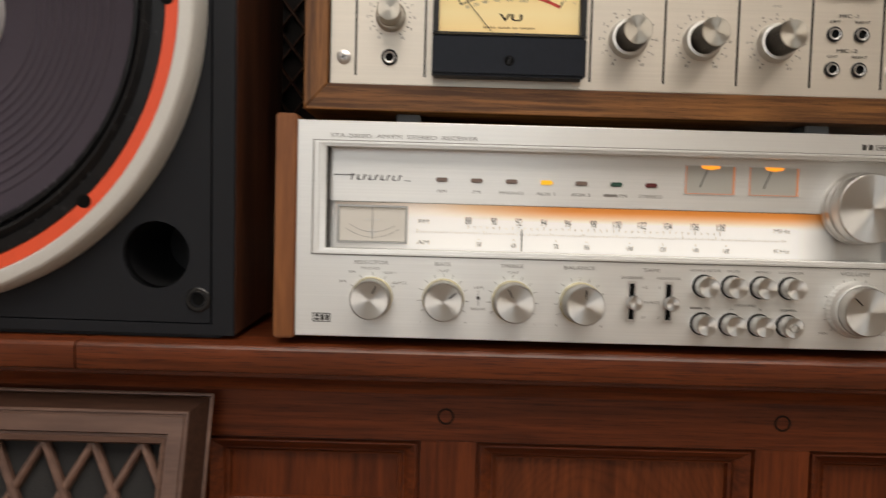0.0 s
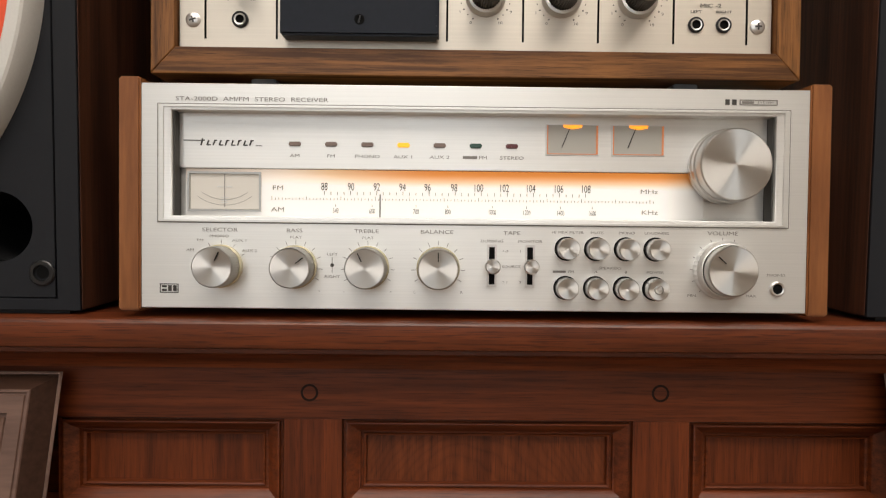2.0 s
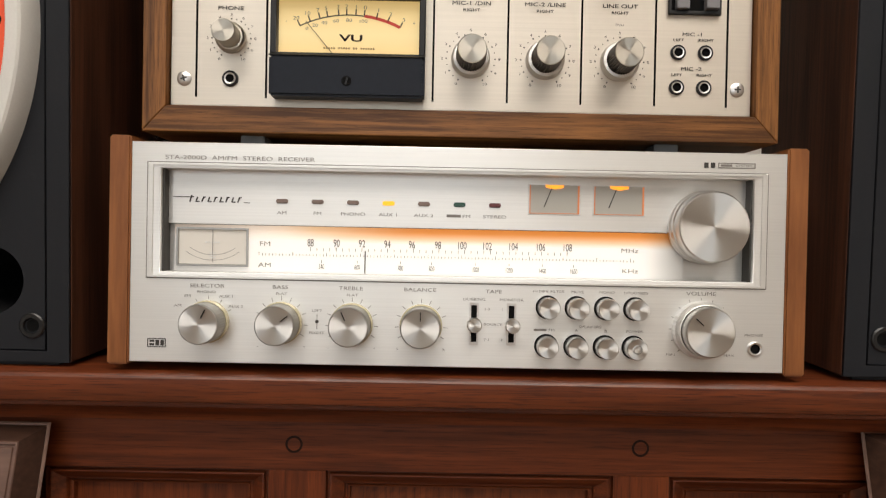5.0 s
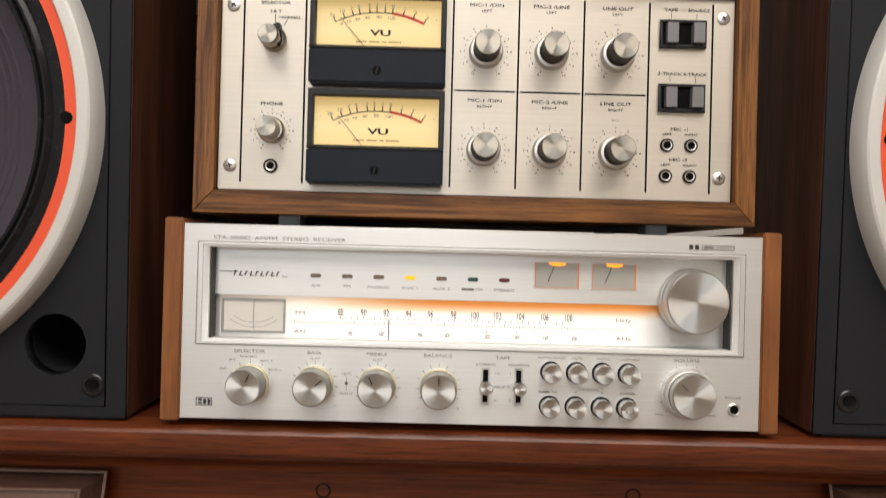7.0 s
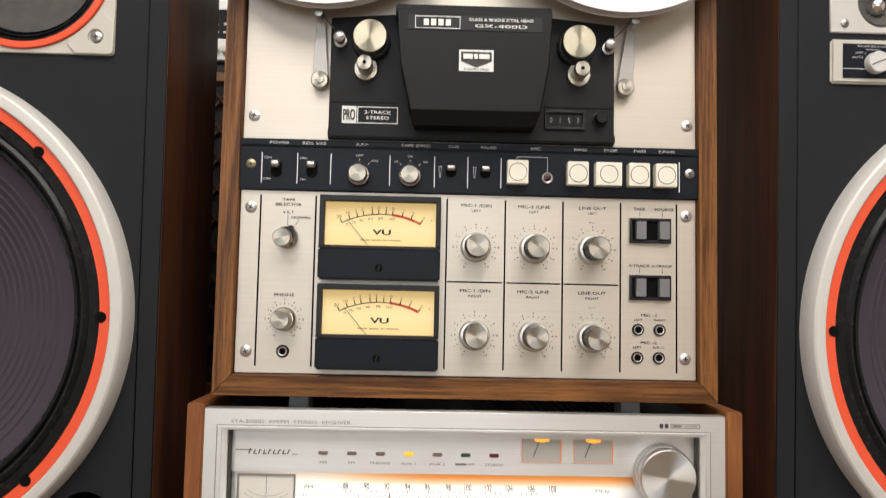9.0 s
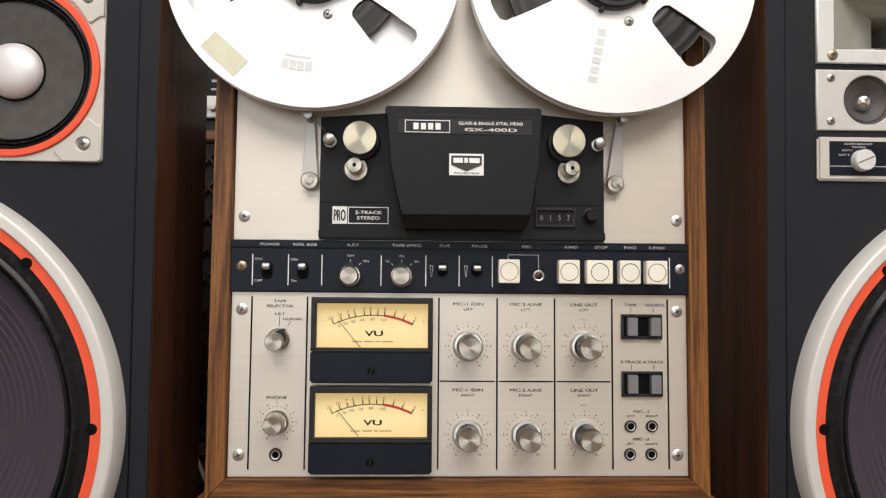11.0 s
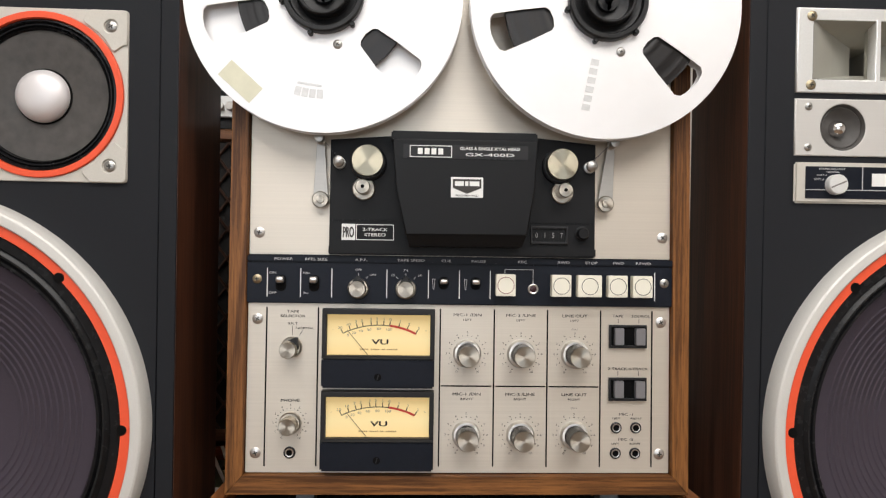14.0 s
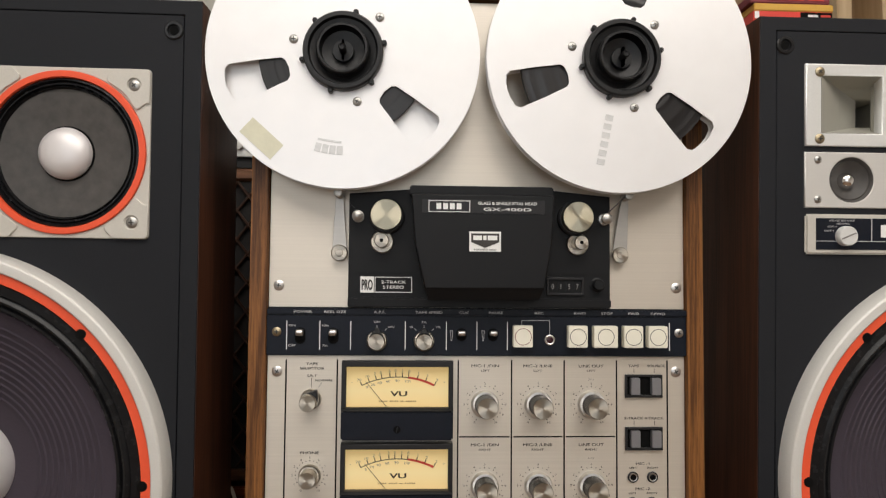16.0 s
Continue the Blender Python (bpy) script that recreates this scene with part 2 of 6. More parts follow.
LED_RED = mat("unlit_red_lens", (0.12, 0.02, 0.02), 0.3)
REEL = mat("anodised_reel_aluminium", (0.90, 0.89, 0.89), 0.36, 0.25, (60, 60, 60), spread=0.02)
TAPE = mat("dark_brown_tape", (0.012, 0.0105, 0.0108), 0.30)
FOOT = mat("grey_rubber", (0.16, 0.17, 0.18), 0.6)
HUB = mat("black_hub_plastic", (0.006, 0.006, 0.0065), 0.4, spec=0.35)
STICKER = mat("yellowed_clear_tape", (0.70, 0.68, 0.52), 0.3, 0.0, (90, 90, 90), spread=0.10, bump=0.5)
PALEGREY = mat("pale_grey_print", (0.66, 0.66, 0.655), 0.4, 0.15, (220, 220, 220), spread=0.16)
BAFFLE = mat("charcoal_painted_baffle", (0.0100, 0.0112, 0.0145), 0.7, 0.0, (250, 250, 250), spread=0.18, bump=0.1, spec=0.3)
SOCKET = mat("grey_black_rubber", (0.010, 0.010, 0.0105), 0.30)
FRAMEPAINT = mat("warm_grey_cast_frame", (0.60, 0.57, 0.51), 0.45, 0.15, (900, 900, 900), spread=0.08, bump=0.05)
TRIMRING = mat("silver_grey_trim_ring", (0.68, 0.665, 0.63), 0.56, 0.2, (700, 700, 700), spread=0.06)
ORANGE = mat("orange_gasket_ring", (0.86, 0.10, 0.035), 0.5, 0.0, (200, 200, 200), spread=0.06)
RUBBER = mat("black_rubber_surround", (0.010, 0.010, 0.011), 0.24, 0.0, (160, 160, 160), spread=0.3, rspread=0.12, bump=0.12, spec=0.22)
CONE = mat("purple_grey_paper_cone", (0.050, 0.039, 0.054), 0.9, 0.0, (300, 300, 300), spread=0.14, bump=0.3)
MIDCONE = mat("dark_grey_paper_cone", (0.064, 0.059, 0.055), 0.58, 0.0, (110, 110, 110), spread=0.45, bump=0.35, rspread=0.15)
DOME = mat("pearly_metal_dome", (0.80, 0.77, 0.77), 0.46, 0.35, (35, 35, 35), spread=0.05)
HORNPAINT = mat("beige_grey_horn_throat", (0.36, 0.35, 0.30), 0.5, 0.1, (80, 80, 80), spread=0.06)
PLATE = mat("silver_horn_plate", (0.80, 0.80, 0.78), 0.35, 0.3, (600, 600, 600), spread=0.05)
WHITEPAINT = mat("white_wall_paint", (0.86, 0.84, 0.80), 0.8, 0.0, (30, 30, 30), spread=0.03, bump=0.05)
CEILPAINT = mat("white_ceiling_paint", (0.82, 0.82, 0.80), 0.9, 0.0, (20, 20, 20), spread=0.03)
LAMPWHITE = mat("lamp_diffuser", (0.9, 0.9, 0.88), 0.5, emit=(1.0, 0.96, 0.9, 1.0))
CLOTH = mat("black_grille_cloth", (0.022, 0.021, 0.021), 0.9, 0.0, (900, 900, 900), spread=0.5, bump=0.3)
FABRIC = mat("green_floral_fabric", (0.12, 0.14, 0.09), 0.9, 0.0, (60, 60, 60), spread=0.7)
GLASS = mat("clear_glass", (1, 1, 1), 0.02)
GLASS.node_tree.nodes["Principled BSDF"].inputs["Transmission Weight"].default_value = 1.0
GLAZE = mat("dark_wood_glaze", (0.018, 0.006, 0.003), 0.6, spec=0.2)
POLISHED = mat("polished_metal", (0.80, 0.78, 0.76), 0.10, 1.0)
DIALINK = mat("dial_print", (0.055, 0.048, 0.042), 0.6)
DIGIT = mat("worn_white_digit", (0.30, 0.30, 0.29), 0.6)
PINE = wood("pale_pine_wood", (0.58, 0.40, 0.22), (0.76, 0.58, 0.36), (20, 20, 1.5), 0.55, 0.05)
WALNUT_Z = wood("walnut_upright_grain", (0.078, 0.029, 0.0075), (0.262, 0.108, 0.030), (130, 130, 5), 0.46, 0.06, 26, 1.0, pores=0.5)
WALNUT_X = wood("walnut_level_grain", (0.078, 0.029, 0.0075), (0.262, 0.108, 0.030), (5, 130, 130), 0.46, 0.06, 26, 1.0, pores=0.5)
TEAK_Z = wood("teak_side_panel_grain", (0.170, 0.058, 0.0190), (0.305, 0.116, 0.0385), (55, 12, 6), 0.45, 0.05, 12, 0.7)
SPKWOOD = wood("dark_walnut_veneer", (0.035, 0.0135, 0.0075), (0.105, 0.038, 0.0185), (90, 90, 3), 0.46, 0.14, 20, pores=0.4)
CHERRY_X = wood("red_brown_stained_wood_level", (0.060, 0.0122, 0.0038), (0.172, 0.0385, 0.0102), (3.0, 60, 60), 0.40, 0.07, 14, 0.5, pores=0.42)
TOPWOOD = wood("polished_red_brown_top", (0.060, 0.0122, 0.0038), (0.172, 0.0385, 0.0102), (3.0, 60, 60), 0.40, 0.10, 14, 0.5, pores=0.8)
CHERRY_Z = wood("red_brown_stained_wood_upright", (0.060, 0.0122, 0.0038), (0.172, 0.0385, 0.0102), (60, 60, 3.0), 0.40, 0.07, 14, 0.5, pores=0.42)
FIGURED = wood("figured_red_brown_panel", (0.060, 0.0130, 0.0042), (0.180, 0.044, 0.0125), (60, 60, 3.0), 0.38, 0.12, 14, 0.35, pores=0.45, arches=(0.005, 15.0, 0.0105))
LATWOOD = wood("worn_pinkish_brown_wood", (0.10, 0.052, 0.037), (0.18, 0.100, 0.072), (6, 40, 40), 0.5, 0.08, 12)
DARKSLOPE = wood("dark_brown_worn_moulding", (0.036, 0.0160, 0.0095), (0.068, 0.031, 0.0195), (8, 60, 60), 0.55, 0.03, 10, 0.6)
OLDWOOD = wood("old_brown_cabinet_wood", (0.10, 0.045, 0.02), (0.22, 0.10, 0.05), (5, 40, 40), 0.45, 0.1, 14)
FLOORWOOD = wood("oak_floor", (0.14, 0.08, 0.04), (0.26, 0.16, 0.09), (3, 30, 30), 0.4, 0.1, 14)
for m in (CHERRY_X, CHERRY_Z, FIGURED, TEAK_Z, WALNUT_X, WALNUT_Z, DARKSLOPE):
    m.node_tree.nodes["Principled BSDF"].inputs["Specular IOR Level"].default_value = 0.3

# ---- building helpers ----
ORIGIN = {}


def thing(name, at, label, category, group="", kind=""):
    ob = new(name)
    ob.location = at
    ob.empty_display_size = 0.02
    ORIGIN[ob.name] = Vector(at)
    return tagged(ob, label, category, group, kind)


def finish(bm, name, material, smooth=None):
    bmesh.ops.recalc_face_normals(bm, faces=bm.faces[:])
    me = bpy.data.meshes.new(name)
    if smooth is not None:
        for f in bm.faces:
            f.smooth = True
        for e in bm.edges:
            e.smooth = len(e.link_faces) == 2 and e.calc_face_angle(0) < radians(smooth)
    bm.to_mesh(me)
    bm.free()
    me.materials.append(material)
    return me


def part(name, bm, material, parent=None, label="", smooth=None, org=None, kind=""):
    """Links a bmesh, given in world metres, as one mesh under its thing; org: the world place of its own origin."""
    base = ORIGIN[parent.name] if parent else Vector((0, 0, 0))
    own = Vector(org) if org else base
    bmesh.ops.translate(bm, verts=bm.verts[:], vec=-own)
    ob = new(name, finish(bm, name, material, smooth))
    ORIGIN[ob.name] = own
    if parent:
        ob.parent = parent
    ob.location = own - base
    return tagged(ob, label, "", "", kind)


def share(ob, at, parent):
    """One more object on the same mesh, its origin at the world place at."""
    o = new(ob.name.split(".")[0], ob.data)
    o.parent = parent
    o.location = Vector(at) - ORIGIN[parent.name]
    ORIGIN[o.name] = Vector(at)
    if ob.get("label"):
        o["label"] = ob["label"]
    return o


def box(x0, x1, y0, y1, z0, z1, bevel=0.0, bm=None, seg=2):
    b = bmesh.new()
    bmesh.ops.create_cube(b, size=1.0)
    for v in b.verts:
        v.co = Vector(((x0 + x1) / 2 + v.co.x * (x1 - x0), (y0 + y1) / 2 + v.co.y * (y1 - y0), (z0 + z1) / 2 + v.co.z * (z1 - z0)))
    if bevel:
        bmesh.ops.bevel(b, geom=b.edges[:], offset=bevel, segments=seg, affect="EDGES")
    if bm is None:
        return b
    me = bpy.data.meshes.new("tmp")
    b.to_mesh(me)
    b.free()
    bm.from_mesh(me)
    bpy.data.meshes.remove(me)
    return bm


def lathe(cx, cz, profile, seg=48, bm=None, ribs=0, ribr=(0, 0), depth=0.0):
    """A turned form with its axis along y: profile of (radius, y); ribs flute the profile's stretch ribr."""
    bm = bm or bmesh.new()
    rings = []
    for i, (r, y) in enumerate(profile):
        if r <= 1e-6:
            rings.append([bm.verts.new((cx, y, cz))])
            continue
        ring = []
        for k in range(seg):
            a = 2 * math.pi * k / seg
            rr = r - (depth if ribs and ribr[0] <= i <= ribr[1] and k % 2 else 0)
            ring.append(bm.verts.new((cx + rr * math.cos(a), y, cz + rr * math.sin(a))))
        rings.append(ring)
    for a, b in zip(rings, rings[1:]):
        if len(a) == 1 and len(b) == 1:
            continue
        for k in range(seg):
            n = (k + 1) % seg
            if len(a) == 1:
                bm.faces.new((a[0], b[n], b[k]))
            elif len(b) == 1:
                bm.faces.new((a[k], a[n], b[0]))
            else:
                bm.faces.new((a[k], a[n], b[n], b[k]))
    return bm


def outline(loops, y0, y1, bevel=0.0):
    """A plate in the x-z plane between y0 (front) and y1: the first loop is its rim, the others are holes."""
    cu = bpy.data.curves.new("plate", "CURVE")
    cu.dimensions, cu.fill_mode = "2D", "BOTH"
    cu.extrude = (y1 - y0) / 2 - bevel
    cu.bevel_depth, cu.bevel_resolution, cu.offset = bevel, 1, -bevel
    for pts in loops:
        s = cu.splines.new("POLY")
        s.points.add(len(pts) - 1)
        for p, (x, z) in zip(s.points, pts):
            p.co = (x, z, 0, 1)
        s.use_cyclic_u = True
    tmp = bpy.data.objects.new("tmp", cu)
    me = bpy.data.meshes.new_from_object(tmp)
    bm = bmesh.new()
    bm.from_mesh(me)
    bpy.data.objects.remove(tmp)
    bpy.data.meshes.remove(me)
    bpy.data.curves.remove(cu)
    for v in bm.verts:
        v.co = Vector((v.co.x, (y0 + y1) / 2 - v.co.z, v.co.y))
    bmesh.ops.remove_doubles(bm, verts=bm.verts[:], dist=1e-6)
    return bm


def rect(x0, x1, z0, z1):
    return [(x0, z0), (x1, z0), (x1, z1), (x0, z1)]


def circle(cx, cz, r, n=40):
    return [(cx + r * math.cos(2 * math.pi * k / n), cz + r * math.sin(2 * math.pi * k / n)) for k in range(n)]


def letters(string, x, z, y, height, wide=1.3, align="CENTER", slant=0.0, bm=None):
    """Flat lettering that faces -y, its middle at x, z."""
    cu = bpy.data.curves.new("lettering", "FONT")
    cu.body, cu.size, cu.align_x, cu.shear = string, height / 0.72, align, slant
    cu.resolution_u = 3
    tmp = bpy.data.objects.new("tmp", cu)
    me = bpy.data.meshes.new_from_object(tmp)
    bm = bm or bmesh.new()
    old = set(bm.verts)
    bm.from_mesh(me)
    bpy.data.objects.remove(tmp)
    bpy.data.meshes.remove(me)
    bpy.data.curves.remove(cu)
    for v in bm.verts:
        if v not in old:
            v.co = Vector((x + v.co.x * wide, y, z + v.co.y - height / 2))
    return bm


def write(string, x, z, y, height, material, parent, wide=1.3, align="CENTER", slant=0.0):
    bm = letters(string, x, z, y, height, wide, align, slant)
    if material in (INK, WHITEINK, DIMINK):
        # heavier strokes
        letters(string, x + height * 0.05, z, y - 0.00004, height, wide, align, slant, bm)
        letters(string, x, z + height * 0.04, y - 0.00008, height, wide, align, slant, bm)
    return part("lettering", bm, material, parent, org=(x, y, z))


def bar(x0, x1, z0, z1, y, material, parent, name="printed_bar"):
    return part(name, box(x0, x1, y - 0.0003, y + 0.0006, z0, z1), material, parent)


def screw(cx, cz, y, r, material, parent):
    bm = lathe(cx, cz, [(r, y + 0.001), (r, y - 0.0006), (r * 0.75, y - 0.0014), (0, y - 0.0018)], 20)
    n = len(bm.faces)
    box(cx - r * 0.45, cx + r * 0.45, y - 0.00195, y - 0.0012, cz - r * 0.11, cz + r * 0.11, 0, bm)
    box(cx - r * 0.11, cx + r * 0.11, y - 0.00205, y - 0.0012, cz - r * 0.45, cz + r * 0.45, 0, bm)
    bm.faces.ensure_lookup_table()
    for f in bm.faces[n:]:
        f.material_index = 1
    turn = Matrix.Translation((cx, y, cz)) @ Matrix.Rotation(radians((cx * 7919 + cz * 5413) % 1 * 90), 4, "Y") @ Matrix.Translation((-cx, -y, -cz))
    bmesh.ops.transform(bm, matrix=turn, verts=bm.verts[:])
    s = part("screw", bm, material, parent, "crosshead screw", 40, (cx, y, cz))
    s.data.materials.append(SLOT)
    return s


def stick(x0, z0, x1, z1, y, w, material, parent, name, label=""):
    """A thin flat strip between two points of a front."""
    d = Vector((x1 - x0, 0, z1 - z0))
    n = Vector((-d.z, 0, d.x)).normalized() * (w / 2)
    bm = bmesh.new()
    a, b = Vector((x0, y, z0)), Vector((x1, y, z1))
    f = bm.faces.new([bm.verts.new(p) for p in (a - n, b - n, b + n, a + n)])
    bmesh.ops.extrude_face_region(bm, geom=[f])
    bm.verts.ensure_lookup_table()
    for v in bm.verts[4:]:
        v.co.y += 0.0006
    return part(name, bm, material, parent, label)


# ---- the room ----
TOP = 0.844          # the sideboard's top
floor = part("floor", box(-2.4, 2.4, -3.4, 1.3, -0.05, 0.0), FLOORWOOD)
tagged(floor, "brown wooden floor of the room", "floor", "", "structure")
ceiling = part("ceiling", box(-2.4, 2.4, -3.4, 1.3, 2.6, 2.65), CEILPAINT)
tagged(ceiling, "plain white painted ceiling", "ceiling", "", "structure")
for nm, b in (("wall_north", box(-2.4, 2.4, 1.3, 1.4, 0, 2.6)), ("wall_west", box(-2.5, -2.4, -3.4, 1.4, 0, 2.6)), ("wall_east", box(2.4, 2.5, -3.4, 1.4, 0, 2.6))):
    tagged(part(nm, b, WHITEPAINT), "plain white painted wall", "wall", "", "structure")
bm = outline([rect(-2.5, 2.5, 0, 2.6), rect(-1.70, 0.60, 0.95, 2.35)], -3.5, -3.4)
tagged(part("wall_south", bm, WHITEPAINT), "plain white wall with an opening for the added window", "wall", "", "structure")
# unseen window, added to go with the fill light
win = thing("window_1", (-0.55, -3.45, 0.95), "unseen wide white framed window with three clear panes, added for the fill light", "window", "", "structure")
part("window_frame", outline([rect(-1.70, 0.60, 0.95, 2.35), *[rect(-1.64 + 0.74 * k, -0.96 + 0.74 * k, 1.01, 2.29) for k in range(3)]], -3.48, -3.42), WHITEPAINT, win)
for k in range(3):
    pane = part("pane", box(-1.645 + 0.74 * k, -0.955 + 0.74 * k, -3.452, -3.448, 1.005, 2.295), GLASS, win, "clear glass pane")
    pane.visible_shadow = False
lampbox = thing("ceiling_light", (0.1, -1.3, 2.6), "flat white ceiling light fitting", "lamp")
part("frame", box(-1.0, 1.2, -2.0, -0.6, 2.54, 2.6, 0.004), WHITEPAINT, lampbox)
part("diffuser", box(-0.96, 1.16, -1.96, -0.64, 2.53, 2.5398), LAMPWHITE, lampbox)

# ---- sideboard ----
board = thing("sideboard", (0, 0.2, 0), "red-brown stained wooden sideboard with panelled front and lattice doors", "sideboard")
SX = 1.15


def moulding(profile, x0, x1):
    """A level moulding: profile of (y, z) run from x0 to x1."""
    bm = bmesh.new()
    a = [bm.verts.new((x0, y, z)) for y, z in profile]
    b = [bm.verts.new((x1, y, z)) for y, z in profile]
    n = len(profile)
    for i in range(n):
        bm.faces.new((a[i], a[(i + 1) % n], b[(i + 1) % n], b[i]))
    bm.faces.new(a)
    bm.faces.new(b[::-1])
    return bm


def mitred(x0, x1, z0, z1, profile, zin=1.0):
    """A picture-frame moulding: profile of (inset, y); zin: the inset at top and bottom against that at the sides."""
    bm = bmesh.new()
    rings = []
    for ins, y in profile:
        rings.append([bm.verts.new((x, y, z)) for x, z in ((x0 + ins, z0 + ins * zin), (x0 + ins, z1 - ins * zin), (x1 - ins, z1 - ins * zin), (x1 - ins, z0 + ins * zin))])
    for a, b in zip(rings, rings[1:]):
        for k in range(4):
            bm.faces.new((a[k], a[(k + 1) % 4], b[(k + 1) % 4], b[k]))
    return bm


for x0, x1 in ((-SX, -0.3672), (-0.3658, SX)):
    part("top_board", moulding([(-0.0252, TOP), (-0.0258, TOP - 0.0003), (-0.0270, TOP - 0.0019), (-0.0275, TOP - 0.0027), (-0.0275, TOP - 0.0170), (-0.0266, TOP - 0.0186), (-0.024, TOP - 0.0195), (0.48, TOP - 0.020), (0.48, TOP)], x0, x1), TOPWOOD, board, "", 32)
part("cornice_moulding", moulding([(-0.021, TOP - 0.0200), (-0.021, TOP - 0.0228), (-0.0200, TOP - 0.0236), (-0.0165, TOP - 0.0238), (-0.0152, TOP - 0.0246), (-0.0135, TOP - 0.0268), (-0.0108, TOP - 0.0300), (-0.0088, TOP - 0.0332), (-0.0082, TOP - 0.0350), (-0.0030, TOP - 0.0356), (0.004, TOP - 0.037), (0.03, TOP - 0.037), (0.03, TOP - 0.0200)], -SX, SX), CHERRY_X, board, "", 40)
part("top_rail", box(-SX, SX, 0.009, 0.03, 0.770, TOP - 0.037), CHERRY_X, board)
part("bottom_rail", box(-SX, SX, 0.009, 0.03, 0.08, 0.7083), CHERRY_X, board)
part("carcass", box(-SX, SX, 0.031, 0.475, 0.06, TOP - 0.0205), CHERRY_X, board)
STILES = [(-0.132, -0.091), (0.1145, 0.1545)]
for x0, x1 in STILES:
    part("stile", box(x0, x1, 0.009, 0.03, 0.7085, 0.7698), CHERRY_Z, board)
for cx, cz in ((-0.114, 0.7885), (0.1335, 0.790)):
    part("peg_ring", lathe(cx, cz, [(0.0062, 0.010), (0.0062, 0.0087), (0.0046, 0.0087), (0.0046, 0.010)], 28), GLAZE, board, "dark ring of a wooden peg")
for x0, x1 in ((-0.290, -0.1325), (-0.0905, 0.114), (0.155, 0.300)):
    z0, z1 = 0.7085, 0.7695
    part("drawer_panel", box(x0 + 0.0150, x1 - 0.0150, 0.0215, 0.0305, z0 + 0.0125, z1 - 0.0125), FIGURED if x0 < 0 < x1 else CHERRY_Z, board, "figured wooden panel")
    part("panel_moulding", mitred(x0, x1, z0, z1, [(0.0, 0.0093), (0.0005, 0.0125), (0.0019, 0.0125), (0.0026, 0.0092), (0.0036, 0.0090), (0.0075, 0.0112), (0.0112, 0.0148), (0.0120, 0.0150), (0.0126, 0.0174), (0.0138, 0.0174), (0.0144, 0.0160), (0.0158, 0.0165), (0.0164, 0.0220)], 0.82), CHERRY_X, board, "", 25)


def lattice(x0, x1, z0, z1, pitch_x, pitch_z, y, w, thick, material, parent, name, offset=0.0):
    """Crossed slanting strips that fill a field; each strip is a piece of its own."""
    slope = pitch_z / pitch_x
    count = 0
    for sgn in (1, -1):
        k0 = int((x0 - (z1 - z0) / slope) / pitch_x) - 2
        k1 = int((x1 + (z1 - z0) / slope) / pitch_x) + 2
        for k in range(k0, k1 + 1):
            xs = k * pitch_x + offset
            pts = []
            for t in (0.0, 1.0):
                pts.append([xs + sgn * (z1 - z0) / slope * t, z1 - (z1 - z0) * t])
            (xa, za), (xb, zb) = pts
            for lo in (x0, x1):
                if (xa - lo) * (xb - lo) < 0:
                    zc = za + (zb - za) * (lo - xa) / (xb - xa)
                    if (lo == x0) == (xa < xb):
                        xa, za = lo, zc
                    else:
                        xb, zb = lo, zc
            if not (x0 - 1e-6 <= xa <= x1 + 1e-6 and x0 - 1e-6 <= xb <= x1 + 1e-6) or abs(za - zb) < 0.004:
                continue
            d = Vector((xb - xa, 0, zb - za))
            n = Vector((-d.z, 0, d.x)).normalized() * (w / 2)
            bm = bmesh.new()
            yy = y - (0.0012 if sgn > 0 else 0)
            a, b = Vector((xa, 0, za)), Vector((xb, 0, zb))
            ring = []
            for p in (a, b):
                ring.append([bm.verts.new(p + n * s + Vector((0, yy + dy, 0))) for s, dy in ((-1, thick), (-1, thick * 0.3), (-0.45, 0), (0.45, 0), (1, thick * 0.3), (1, thick))])
            for i in range(5):
                bm.faces.new((ring[0][i], ring[0][i + 1], ring[1][i + 1], ring[1][i]))
            part(name, bm, material, parent)
            count += 1
    return count


